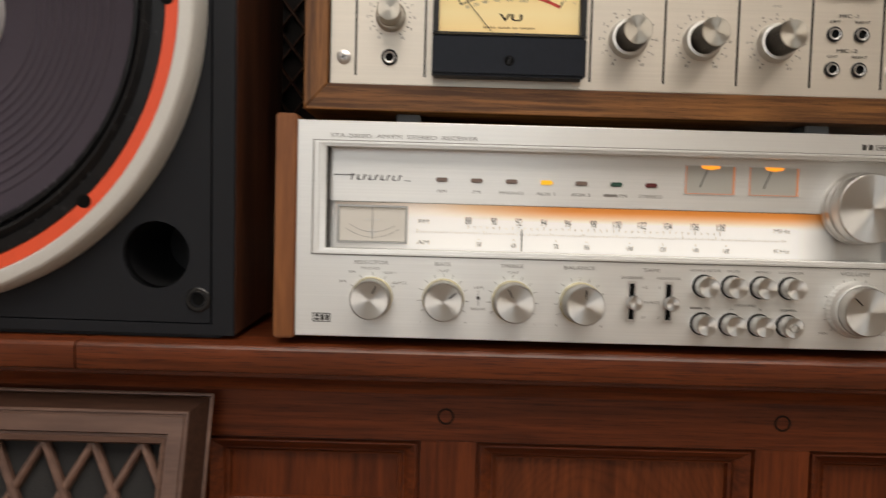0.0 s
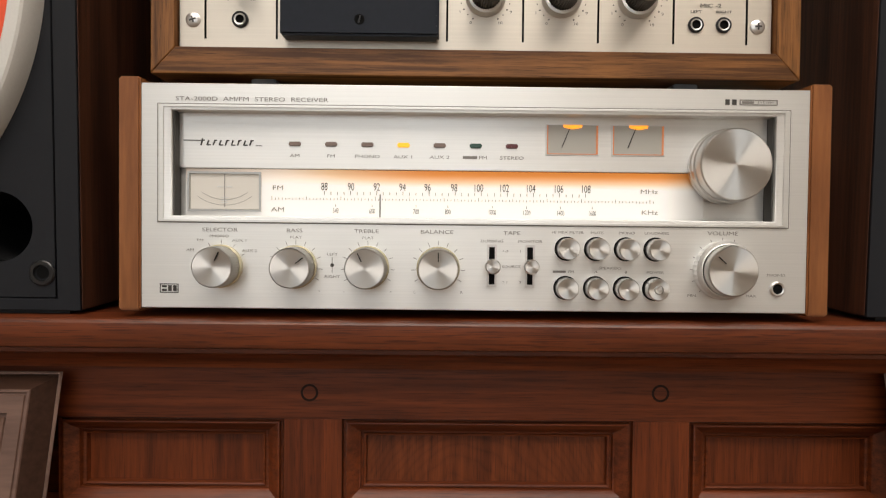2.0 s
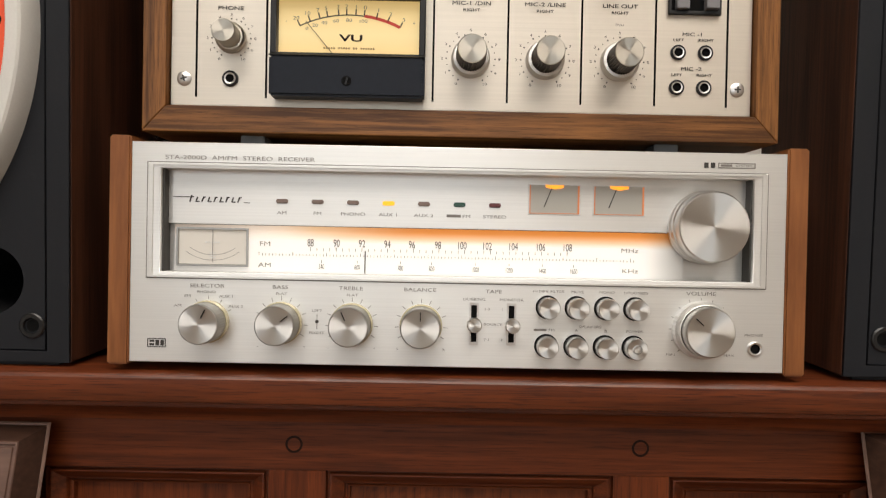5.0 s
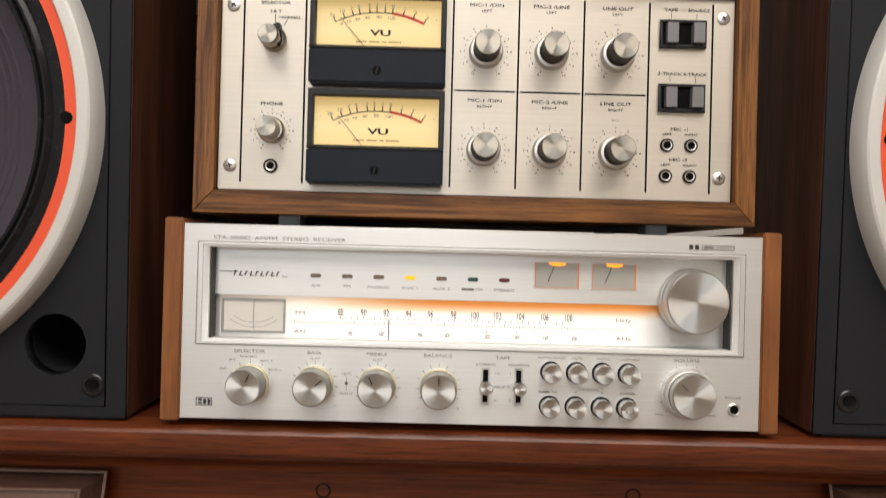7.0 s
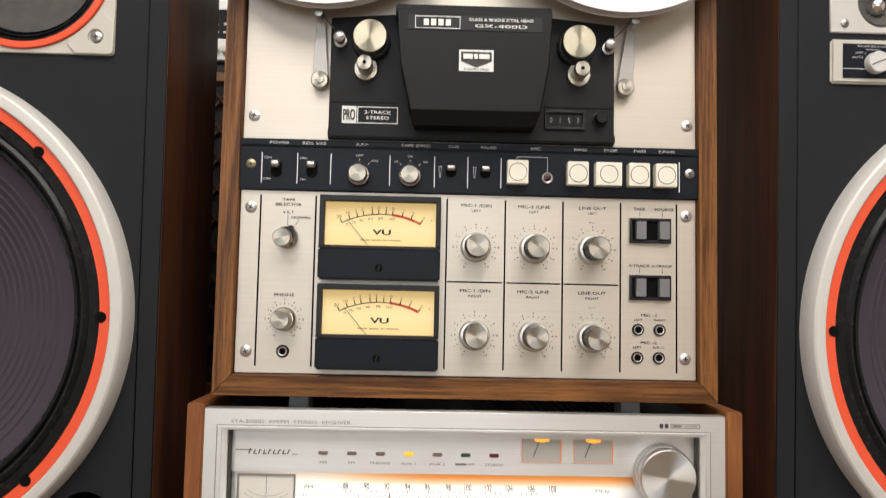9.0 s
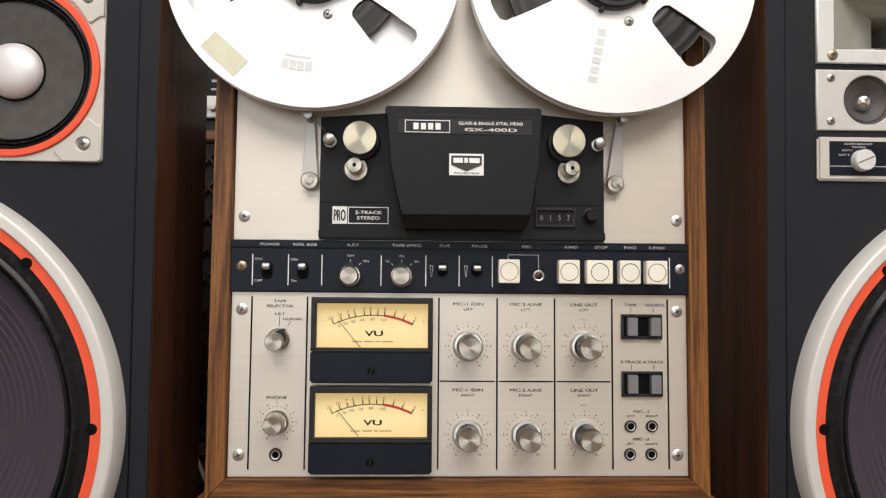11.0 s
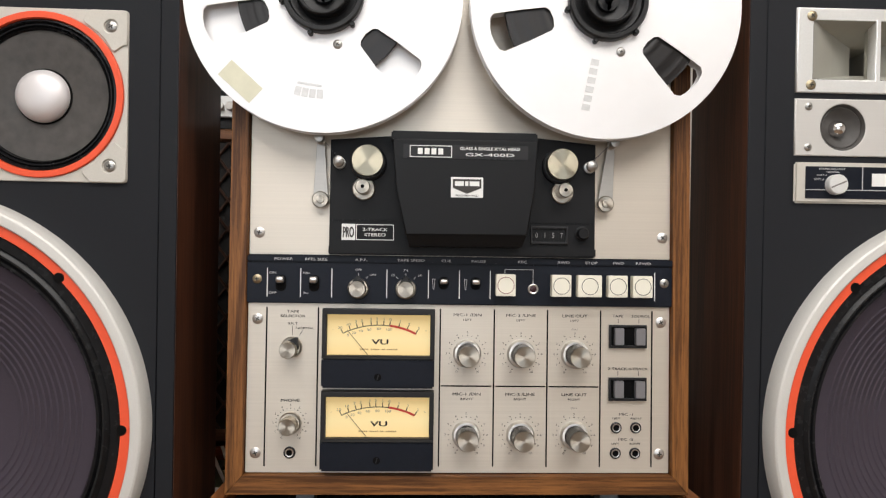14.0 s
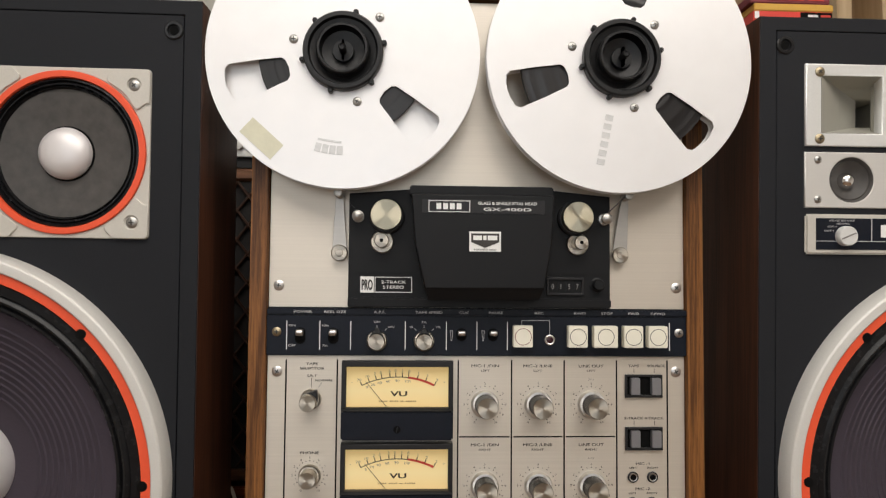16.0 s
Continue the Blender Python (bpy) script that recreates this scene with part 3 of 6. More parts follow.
for s in (-1, 1):
    xa, xb = sorted((s * (0.2800 if s < 0 else 0.2833), s * 0.98))
    zt = 0.8060 if s < 0 else 0.8112
    zb = zt - 0.8560
    grille = thing("lattice_grille_panel", (s * 0.627, -0.009, zt), "worn wooden lattice grille panel leaning against the sideboard", "grille panel", "pair of grille panels")
    part("inner_frame", mitred(xa, xb, zb, zt, [(0.0105, -0.0193), (0.0110, -0.0201), (0.0123, -0.0201), (0.0128, -0.0190), (0.0136, -0.0190), (0.0141, -0.0201), (0.0235, -0.0201), (0.0243, -0.0172), (0.0256, -0.0172), (0.0262, -0.0182), (0.0290, -0.0172), (0.0300, -0.0140), (0.030, 0.0)], 1.18), LATWOOD, grille, "pinkish worn inner frame", 25)
    part("outer_slope", mitred(xa, xb, zb, zt, [(0.0026, -0.0025), (0.0065, -0.0115), (0.0105, -0.0193)], 1.18), DARKSLOPE, grille, "dark sloping outer moulding", 25)
    part("outer_bead", mitred(xa, xb, zb, zt, [(0.0030, 0.0008), (0.0002, -0.0026), (0, -0.0032), (0.001, -0.004), (0.0020, -0.004), (0.0027, -0.0023)]), LATWOOD, grille, "", 25)
    part("grille_cloth", box(xa + 0.0295, xb - 0.0295, -0.003, 0.001, zb + 0.0345, zt - 0.0345), CLOTH, grille, "black cloth behind the lattice")
    part("back_board", box(xa + 0.012, xb - 0.012, 0.0012, 0.0058, zb + 0.012, zt - 0.012), OLDWOOD, grille)
    lattice(xa + 0.0295, xb - 0.0295, 0.60, zt - 0.0345, 0.0342, 0.066, -0.011, 0.0052, 0.006, LATWOOD, grille, "lattice_strip", offset=s * -0.3255)
    grille.rotation_euler.x = radians(-14.5)

# ---- loudspeakers ----
BY = -0.009      # front of the baffle at its foot


def loudspeaker(cx):
    sp = thing("loudspeaker", (cx, BY, TOP), "large three-way loudspeaker with charcoal baffle and orange woofer ring", "loudspeaker", "pair of loudspeakers")
    x0, x1, z0, z1 = cx - 0.232, cx + 0.232, TOP + 0.004, 1.5160
    part("cabinet_side", box(x0, x0 + 0.012, BY + 0.001, 0.125, z0, z1, 0.001), SPKWOOD, sp, "dark walnut veneered side")
    part("cabinet_side", box(x1 - 0.012, x1, BY + 0.001, 0.125, z0, z1, 0.001), SPKWOOD, sp, "dark walnut veneered side")
    part("cabinet_top", box(x0 + 0.012, x1 - 0.012, BY + 0.002, 0.125, z1 - 0.013, z1 - 0.0005), SPKWOOD, sp)
    part("cabinet_back", box(x0 + 0.012, x1 - 0.012, 0.112, 0.1245, z0, z1 - 0.013), SPKWOOD, sp)
    part("plinth", box(x0 + 0.012, x1 - 0.012, BY + 0.008, 0.11, TOP + 0.0003, z0 + 0.006), BLACK, sp)
    wx, wz = cx, 1.0750
    mx, mz = cx + 0.1103, 1.373
    px, pz = cx + 0.177, 0.904
    part("front_frame", outline([rect(x0 + 0.0005, x1 - 0.0005, z0, z1 - 0.0005), rect(x0 + 0.016, x1 - 0.016, z0 + 0.008, z1 - 0.0135)], BY, BY + 0.012, 0.0006), BAFFLE, sp, "charcoal edge frame")
    hx0, hx1 = cx - 0.1885, cx - 0.0330
    part("baffle", outline([rect(x0 + 0.0172, x1 - 0.0172, z0 + 0.009, z1 - 0.0147), circle(wx, wz, 0.2005, 72), circle(mx, mz, 0.070), circle(px, pz, 0.0235), circle(hx0 + 0.0460, 1.3595, 0.0222), circle(hx1 - 0.0460, 1.3595, 0.0222),
                            rect(hx0 + 0.012, hx1 - 0.012, 1.402, 1.461)], BY, BY + 0.011), BAFFLE, sp, "charcoal painted front")
    part("inside", box(x0 + 0.018, x1 - 0.018, BY + 0.095, BY + 0.1, z0, z1 - 0.013), HOLE, sp)
    part("port_tube", lathe(px, pz, [(0.0235, BY + 0.0003), (0.0235, BY + 0.085), (0, BY + 0.085)], 40), BLACK, sp, "round bass port", 40)
    for sx, sz in ((-0.2075, 1.4880), (0.2065, 1.4875), (-0.205, 0.8745), (0.2065, 0.8735)):
        part("grille_socket", lathe(cx + sx, sz, [(0.0087, BY + 0.001), (0.0087, BY - 0.001), (0.0078, BY - 0.0018), (0.0056, BY - 0.0018), (0.0045, BY + 0.0006), (0.0042, BY + 0.008), (0, BY + 0.008)], 28), SOCKET, sp, "round rubber grille socket", 40)
        part("socket_hole", lathe(cx + sx, sz, [(0.0046, BY + 0.0004), (0.0040, BY - 0.0002), (0, BY - 0.0002)], 20), HOLE, sp)
    # woofer
    WY = BY + 0.001
    part("woofer_trim_ring", lathe(wx, wz, [(0.2128, WY + 0.0005), (0.2127, WY - 0.004), (0.2119, WY - 0.0095), (0.2106, WY - 0.0142), (0.2092, WY - 0.0168), (0.2076, WY - 0.0180), (0.2062, WY - 0.0182), (0.2003, WY - 0.0182), (0.1990, WY - 0.017), (0.1990, WY + 0.004)], 144), TRIMRING, sp, "silver-grey trim ring", 22)
    part("gasket_ring", lathe(wx, wz, [(0.1986, WY + 0.002), (0.1986, WY - 0.0145), (0.1980, WY - 0.015), (0.1900, WY - 0.015), (0.1892, WY - 0.0135), (0.1892, WY + 0.002)], 144), ORANGE, sp, "bright orange gasket ring", 30)
    surround = [(0.1890, WY + 0.004), (0.1884, WY - 0.0125), (0.1802, WY - 0.0125), (0.1788, WY - 0.0095), (0.1768, WY - 0.0108), (0.1748, WY - 0.0122), (0.1728, WY - 0.0116), (0.1712, WY - 0.0068), (0.1692, WY - 0.0098), (0.1668, WY - 0.0098), (0.1646, WY - 0.0060), (0.1625, WY - 0.0005)]
    part("surround", lathe(wx, wz, surround, 144), RUBBER, sp, "black rubber surround", 40)
    prof, r = [], 0.1628
    while r > 0.052:
        d = (0.1628 - r) * 0.37
        prof.append((r, WY - 0.0015 + d))
        if 0.078 < r < 0.150:
            prof.append((r - 0.0006, WY - 0.0019 + d))
            prof.append((r - 0.0016, WY - 0.0019 + d))
            prof.append((r - 0.0022, WY - 0.0011 + d))
        r -= 0.0068
    prof.append((0.047, WY + 0.0435))
    part("cone", lathe(wx, wz, prof, 144), CONE, sp, "purple-grey ribbed paper cone", 50)
    part("dust_cap", lathe(wx, wz, [(0.0495, WY + 0.044), (0.0490, WY + 0.0375), (0.0410, WY + 0.0240), (0.0300, WY + 0.0160), (0.0150, WY + 0.0110), (0, WY + 0.0095)], 64), DOME, sp, "silver dust cap", 60)
    for k in range(8):
        a = radians(45 * k)
        bx, bz = wx + 0.1908 * math.cos(a), wz + 0.1908 * math.sin(a)
        part("mounting_hole", lathe(bx, bz, [(0.0047, WY - 0.012), (0.0047, WY - 0.0154), (0.0030, WY - 0.0157), (0, WY - 0.0150)], 20), HOLE, sp, "dark mounting bolt hole", 40)
    # midrange
    MY = BY + 0.010
    rim = []
    for qx, qz, a0 in ((1, 1, 0), (-1, 1, 90), (-1, -1, 180), (1, -1, 270)):
        rim += [(mx + qx * 0.0738 + 0.0037 * math.cos(radians(a0 + 22.5 * k)), mz + qz * 0.0738 + 0.0037 * math.sin(radians(a0 + 22.5 * k))) for k in range(5)]
    frame_mid = part("midrange_frame", outline([rim, circle(mx, mz, 0.0742, 64)], MY - 0.0122, MY, 0.0008), FRAMEPAINT, sp, "square warm-grey cast frame")
    pad = [(0.0457, 0.0772), (0.0388, 0.0702), (0.0383, 0.0672), (0.0396, 0.0648), (0.0510, 0.0570), (0.0570, 0.0510), (0.0628, 0.0424), (0.0648, 0.0405), (0.0668, 0.0404), (0.0735, 0.0459), (0.0772, 0.0459), (0.0772, 0.0738), (0.0762, 0.0762), (0.0738, 0.0772)]
    for qx in (-1, 1):
        for qz in (-1, 1):
            part("corner_pad", outline([[(mx + qx * u, mz + qz * v) for u, v in pad], circle(mx + qx * 0.0625, mz + qz * 0.0625, 0.0062, 24)], MY - 0.0139, MY - 0.0120, 0.0008), FRAMEPAINT, frame_mid, "raised corner pad")
            screw(mx + qx * 0.0625, mz + qz * 0.0625, MY - 0.0122, 0.0050, STEEL, frame_mid)
    part("midrange_gasket", lathe(mx, mz, [(0.0742, MY), (0.0742, MY - 0.014), (0.0735, MY - 0.0145), (0.0686, MY - 0.0145), (0.0680, MY - 0.013), (0.0680, MY)], 96), ORANGE, sp, "orange gasket ring", 30)
    part("midrange_surround", lathe(mx, mz, [(0.0679, MY), (0.0676, MY - 0.012), (0.0658, MY - 0.0125), (0.0645, MY - 0.0095), (0.0632, MY - 0.0112), (0.0622, MY - 0.0112), (0.0612, MY - 0.0085), (0.0600, MY - 0.0102), (0.0584, MY - 0.006)], 96), RUBBER, sp, "black rubber surround", 40)
    part("midrange_cone", lathe(mx, mz, [(0.0586, MY - 0.0075), (0.045, MY - 0.0060), (0.034, MY - 0.0045), (0.0245, MY - 0.0030)], 96), MIDCONE, sp, "dark grey paper cone", 60)
    part("midrange_dome", lathe(mx - 0.0008, mz, [(0.0236, MY + 0.004), (0.0238, MY - 0.0056), (0.0226, MY - 0.0092), (0.0172, MY - 0.0141), (0.0096, MY - 0.0164), (0, MY - 0.0172)], 64), DOME, sp, "pearly silver dome", 60)
    part("dome_gap", lathe(mx - 0.0008, mz, [(0.0256, MY - 0.0028), (0.0250, MY - 0.0038), (0.0238, MY - 0.0038), (0.0234, MY - 0.003)], 64), HOLE, sp, "black gap round the dome", 40)
    # horn with two cells
    hz0, hz1, hm = 1.3915, 1.4705, (hx0 + hx1) / 2
    cells = [rect(hx0 + 0.0155, hm - 0.0025, 1.404, 1.459), rect(hm + 0.0025, hx1 - 0.0155, 1.404, 1.459)]
    horn = part("horn_plate", outline([rect(hx0, hx1, hz0, hz1), *cells], MY - 0.013, MY, 0.0012), PLATE, sp, "silver cast horn plate")
    bm = bmesh.new()
    t0, t1 = hm - 0.0035, hm + 0.0200
    rings = [[bm.verts.new((x, yy, z)) for x, z in ((xa, za), (xb, za), (xb, zb), (xa, zb))] for xa, xb, za, zb, yy in (
        (hx0 + 0.0157, hx1 - 0.0157, 1.4042, 1.4588, MY - 0.0122), (hx0 + 0.0215, hx1 - 0.0215, 1.4052, 1.4575, MY - 0.0085),
        (hx0 + 0.046, hx1 - 0.040, 1.4110, 1.4515, MY + 0.0085), (t0 - 0.006, t1 + 0.006, 1.4160, 1.4450, MY + 0.0210), (t0, t1, 1.4170, 1.4440, MY + 0.0250), (t0, t1, 1.4170, 1.4440, MY + 0.0700))]
    for a, b in zip(rings, rings[1:]):
        for k in range(4):
            bm.faces.new((a[k], a[(k + 1) % 4], b[(k + 1) % 4], b[k]))
    part("horn_flare", bm, HORNPAINT, horn, "beige-grey flared horn throat")
    part("horn_throat", box(t0, t1, MY + 0.0690, MY + 0.0705, 1.417, 1.444), HOLE, horn)
    part("horn_vane", box(hm - 0.0022, hm + 0.0022, MY - 0.0118, MY + 0.0050, 1.4065, 1.4560, 0.0006), HORNPAINT, horn, "thin dividing vane")
    for qx in (hx0 + 0.0135, hx1 - 0.0135):
        for qz in (1.3985, 1.4625):
            screw(qx, qz, MY - 0.013, 0.0047, BRASSY, horn)
    # tweeter plate with two small cones
    tz0, tz1 = 1.3325, 1.386
    tx = (hx0 + 0.0460, hx1 - 0.0460)
    tw = part("tweeter_plate", outline([rect(hx0, hx1, tz0, tz1), circle(tx[0], 1.3595, 0.0215), circle(tx[1], 1.3595, 0.0215)], MY - 0.012, MY, 0.0012), SATIN, sp, "silver plate with two small tweeters")
    for x in tx:
        part("tweeter_cone", lathe(x, 1.3595, [(0.0217, MY - 0.0118), (0.0208, MY - 0.0112), (0.0195, MY - 0.0085), (0.0185, MY - 0.009), (0.008, MY - 0.0015)], 56), MIDCONE, tw, "dark grey tweeter cone", 40)
        part("tweeter_dome", lathe(x, 1.3595, [(0.0085, MY), (0.0078, MY - 0.005), (0.0055, MY - 0.0085), (0.003, MY - 0.0100), (0, MY - 0.0105)], 40), POLISHED, tw, "shiny metal tweeter dome", 60)
    for qx in (hx0 + 0.0125, hx1 - 0.0125):
        for qz in (1.3405, 1.3785):
            screw(qx, qz, MY - 0.012, 0.0036, STEEL, tw)
    # level control
    pl = part("level_plate", box(hx0, hx1, BY - 0.0035, BY + 0.001, 1.288, 1.3265, 0.0018), FRAMEPAINT, sp, "warm-grey level control plate")
    y = BY - 0.0037
    bar(hx0 + 0.010, hx1 - 0.010, 1.2925, 1.3225, y, BAND, pl, "dark_inset")
    bar(hx0 + 0.010, hx1 - 0.010, 1.3003, 1.3010, y - 0.0004, DIMINK, pl)
    bar(hx0 + 0.064, hx0 + 0.0648, 1.3010, 1.3225, y - 0.0004, DIMINK, pl)
    for s, dx, dz in (("SOUND BALANCE", 0.035, 1.3203), ("NORMAL", 0.036, 1.3174), ("SOFT-1", 0.0255, 1.3145), ("SOFT-2", 0.0225, 1.3105)):
        write(s, hx0 + dx, dz, y - 0.0006, 0.0017, DIMINK, pl)
    part("level_knob", lathe(hx0 + 0.038, 1.3055, [(0.0095, y), (0.0093, y - 0.006), (0.0085, y - 0.007), (0, y - 0.007)], 40), PLATE, pl, "pale round level knob", 40)
    stick(hx0 + 0.031, 1.3025, hx0 + 0.045, 1.3085, y - 0.0073, 0.0012, GREYINK, pl, "knob_slot")
    bar(hx0 + 0.0735, hx0 + 0.098, 1.3045, 1.3165, y - 0.0004, WHITEINK, pl)
    return sp


left_speaker = loudspeaker(-0.4963)
left_speaker.rotation_euler = (radians(2.3), radians(0.32), 0)
copy_thing(left_speaker, pose(0.4982, BY, TOP, 2.3, -0.15))

# ---- things behind ----
cab = thing("lattice_cabinet", (-0.35, 0.62, TOP), "old brown wooden loudspeaker cabinet with a lattice grille", "loudspeaker")
LY = 0.47
part("body", box(-0.62, -0.08, LY + 0.004, 0.77, TOP + 0.09, 1.44), OLDWOOD, cab)
part("front_frame", mitred(-0.62, -0.08, TOP + 0.09, 1.44, [(0, LY + 0.02), (0, LY - 0.003), (0.004, LY - 0.008), (0.016, LY - 0.008), (0.020, LY - 0.002), (0.020, LY + 0.003)]), OLDWOOD, cab, "", 30)
part("grille_cloth", box(-0.60, -0.10, LY + 0.0005, LY + 0.0035, TOP + 0.11, 1.42), CLOTH, cab, "dark grille cloth")
lattice(-0.42, -0.26, TOP + 0.112, 1.418, 0.036, 0.047, LY - 0.008, 0.0040, 0.005, DARKSLOPE, cab, "lattice_strip", offset=0.01)
part("stand_rail", box(-0.62, -0.08, LY - 0.01, 0.7, TOP + 0.062, TOP + 0.083, 0.003), CHERRY_X, cab, "dark wooden rail")
for x in (-0.60, -0.12):
    part("leg", box(x, x + 0.02, LY, 0.70, TOP, TOP + 0.062), CHERRY_Z, cab)
cloth = part("cloth_bundle", box(-0.44, -0.25, LY + 0.03, LY + 0.2, TOP, TOP + 0.055, 0.02, seg=4), FABRIC)
tagged(cloth, "folded green floral cloth under the cabinet", "cloth")
for k, (xa, za, xb, zb) in enumerate(((-0.37, TOP + 0.10, -0.315, TOP + 0.004), (-0.345, TOP + 0.09, -0.30, TOP + 0.004))):
    cu = bmesh.new()
    steps = 10
    rings = []
    for i in range(steps + 1):
        t = i / steps
        c = Vector((xa + (xb - xa) * t, LY - 0.03 - 0.03 * math.sin(t * 2.6), za + (zb - za) * t ** 1.5))
        rings.append([cu.verts.new(c + Vector((0.003 * math.cos(a), 0.003 * math.sin(a), 0))) for a in [2 * math.pi * j / 6 for j in range(6)]])
    for a, b in zip(rings, rings[1:]):
        for j in range(6):
            cu.faces.new((a[j], a[(j + 1) % 6], b[(j + 1) % 6], b[j]))
    tagged(part("cable", cu, FRAMEPAINT, None, "", 60), "pale grey cable hanging behind the deck", "cable")
amp = thing("amplifier", (-0.35, 0.6, 1.44), "silver-grey amplifier with a row of small knobs", "amplifier")
part("body", box(-0.60, -0.10, LY + 0.015, 0.75, 1.445, 1.60), BLACK, amp)
part("lower_front", box(-0.60, -0.10, LY + 0.005, LY + 0.015, 1.462, 1.497, 0.001), BRUSHED, amp, "silver lower front strip")
part("upper_front", box(-0.60, -0.10, LY + 0.008, LY + 0.015, 1.497, 1.545), COVER, amp, "dark upper front strip")
part("top_front", box(-0.60, -0.10, LY + 0.005, LY + 0.015, 1.545, 1.60, 0.001), BRUSHED, amp, "silver upper front strip")
kb = None
for k in range(17):
    at = (-0.55 + 0.0165 * k, LY + 0.005, 1.479)
    if kb is None:
        kb = part("knob", lathe(at[0], at[2], [(0.0068, at[1]), (0.0065, at[1] - 0.009), (0.005, at[1] - 0.01), (0, at[1] - 0.01)], 20), WHITEPAINT, amp, "small white knob", 40, at)
    else:
        share(kb, at, amp)
    bar(at[0] - 0.004, at[0] + 0.004, 1.520, 1.524, LY + 0.0078, DIMINK, amp)
    bar(at[0] - 0.005, at[0] + 0.005, 1.507, 1.510, LY + 0.0078, DIMINK, amp)
# a pine shelf on the wall beyond
shelf = thing("wall_shelf", (0.9, 1.0, 1.7), "pale pine wall shelf", "shelf")
part("upright", box(0.755, 0.785, 0.60, 1.3, 1.55, 2.2, 0.002), PINE, shelf)
part("upright", box(1.45, 1.48, 0.60, 1.3, 1.55, 2.2, 0.002), PINE, shelf)
part("shelf_board", box(0.785, 1.45, 0.62, 1.3, 1.735, 1.765, 0.002), PINE, shelf)
part("shelf_board", box(0.785, 1.45, 0.62, 1.3, 2.17, 2.2, 0.002), PINE, shelf)
part("shelf_side", box(0.86, 0.875, 0.62, 1.3, 1.765, 2.17), PINE, shelf)
# a far rack behind the other loudspeaker
rack = thing("far_equipment", (-0.75, 0.9, 1.6), "pale grey equipment standing far behind the loudspeaker", "equipment")
part("body", box(-1.1, -0.46, 0.80, 1.1, 1.60, 1.90, 0.004), FRAMEPAINT, rack)
wsh = thing("wall_shelf", (-0.8, 1.3, 1.57), "pale pine shelf board fixed to the wall", "shelf")
part("shelf_board", box(-1.2, -0.42, 0.78, 1.3, 1.57, 1.5998, 0.002), PINE, wsh)
for k in range(5):
    bar(-1.05 + 0.11 * k, -0.97 + 0.11 * k, 1.80, 1.87, 0.799, PALEGREY, rack, "panel_window")
# tape boxes on the loudspeaker
z = 1.5165
for h, m, dx, nm, lab in ((0.0370, mat("red_card", (0.72, 0.05, 0.03), 0.45, 0, (80, 80, 80), spread=0.06), 0.0, "tape_box", "red cardboard tape box with a black label band"),
                          (0.0085, mat("ochre_card", (0.62, 0.36, 0.05), 0.45, 0, (80, 80, 80), spread=0.08), 0.001, "tape_box", "ochre yellow cardboard tape box"),
                          (0.0095, mat("dark_red_card", (0.20, 0.02, 0.03), 0.45, 0, (80, 80, 80), spread=0.1), -0.003, "tape_box", "dark red cardboard tape box with red script")):
    tb = thing(nm, (0.345, 0.08, z), lab, "tape box", "stack of tape boxes")
    x0, x1 = 0.3 + dx, 0.388 + dx
    part("card_box", box(x0, x1, 0.045, 0.122, z + 0.0003, z + h, 0.0008), m, tb)
    if h > 0.03:
        bar(x1 - 0.036, x1 - 0.001, z + h - 0.0085, z + h - 0.001, 0.0446, HOLE, tb, "label_band")
        bar(x1 - 0.028, x1 - 0.017, z + h - 0.006, z + h - 0.0035, 0.0442, WHITEINK, tb)
        bar(x1 - 0.014, x1 - 0.003, z + h - 0.006, z + h - 0.0035, 0.0442, REDINK, tb)
        bar(x0 + 0.001, x0 + 0.006, z + h - 0.0085, z + h - 0.001, 0.0446, WHITEINK, tb)
    elif h > 0.009:
        for k in range(3):
            bar(x0 + 0.020 + 0.022 * k, x0 + 0.037 + 0.022 * k, z + 0.0035, z + 0.0065, 0.0446, REDINK, tb)
    z += h

# ---- stereo receiver ----
rec = thing("stereo_receiver", (0, 0.16, TOP), "silver-fronted stereo receiver with wooden side panels and lit dial", "receiver")
FY = -0.018     # front of its face plate
for s in (-1, 1):
    xa, xb = sorted((s * 0.2208, s * 0.2352))
    part("side_panel", box(xa, xb, FY - 0.0005, 0.33, TOP + 0.0045, 1.0025, 0.0012), TEAK_Z, rec, "warm brown wooden side panel")
part("chassis", box(-0.2205, 0.2205, 0.002, 0.325, TOP + 0.007, 0.990), BLACK, rec, "black metal chassis")
part("rear_panel", box(-0.2205, 0.2205, 0.3255, 0.3295, TOP + 0.007, 1.0040), BLACK, rec)
bm = bmesh.new()
for k in range(46):
    box(-0.17 + k * 0.0075, -0.1665 + k * 0.0075, 0.03, 0.27, 0.9901, 0.9925, 0, bm)
part("vent_grille", bm, BLACK, rec, "slotted black metal top vent")
for x in (-0.19, 0.19):
    for y in (0.06, 0.28):
        part("foot", box(x - 0.01, x + 0.01, y - 0.01, y + 0.01, TOP + 0.0003, TOP + 0.0072, 0.001), BLACK, rec)
W0, W1, V0, V1 = -0.2005, 0.1985, 0.9115, 0.981
part("face_plate", outline([rect(-0.2204, 0.2204, TOP + 0.0065, 0.9985), rect(W0, W1, V0, V1)], FY, FY + 0.012, 0.0006), BRUSHED, rec, "brushed silver face plate")
part("window_bezel", mitred(-0.209, 0.207, 0.9075, 0.9845, [(0, FY + 0.0005), (0, FY - 0.0008), (0.0006, FY - 0.0014), (0.0036, FY - 0.0014), (0.0040, FY - 0.0006), (0.0078, FY - 0.0002), (0.0085, FY + 0.0105)], 0.45), BRUSHED, rec, "silver window frame", 20)
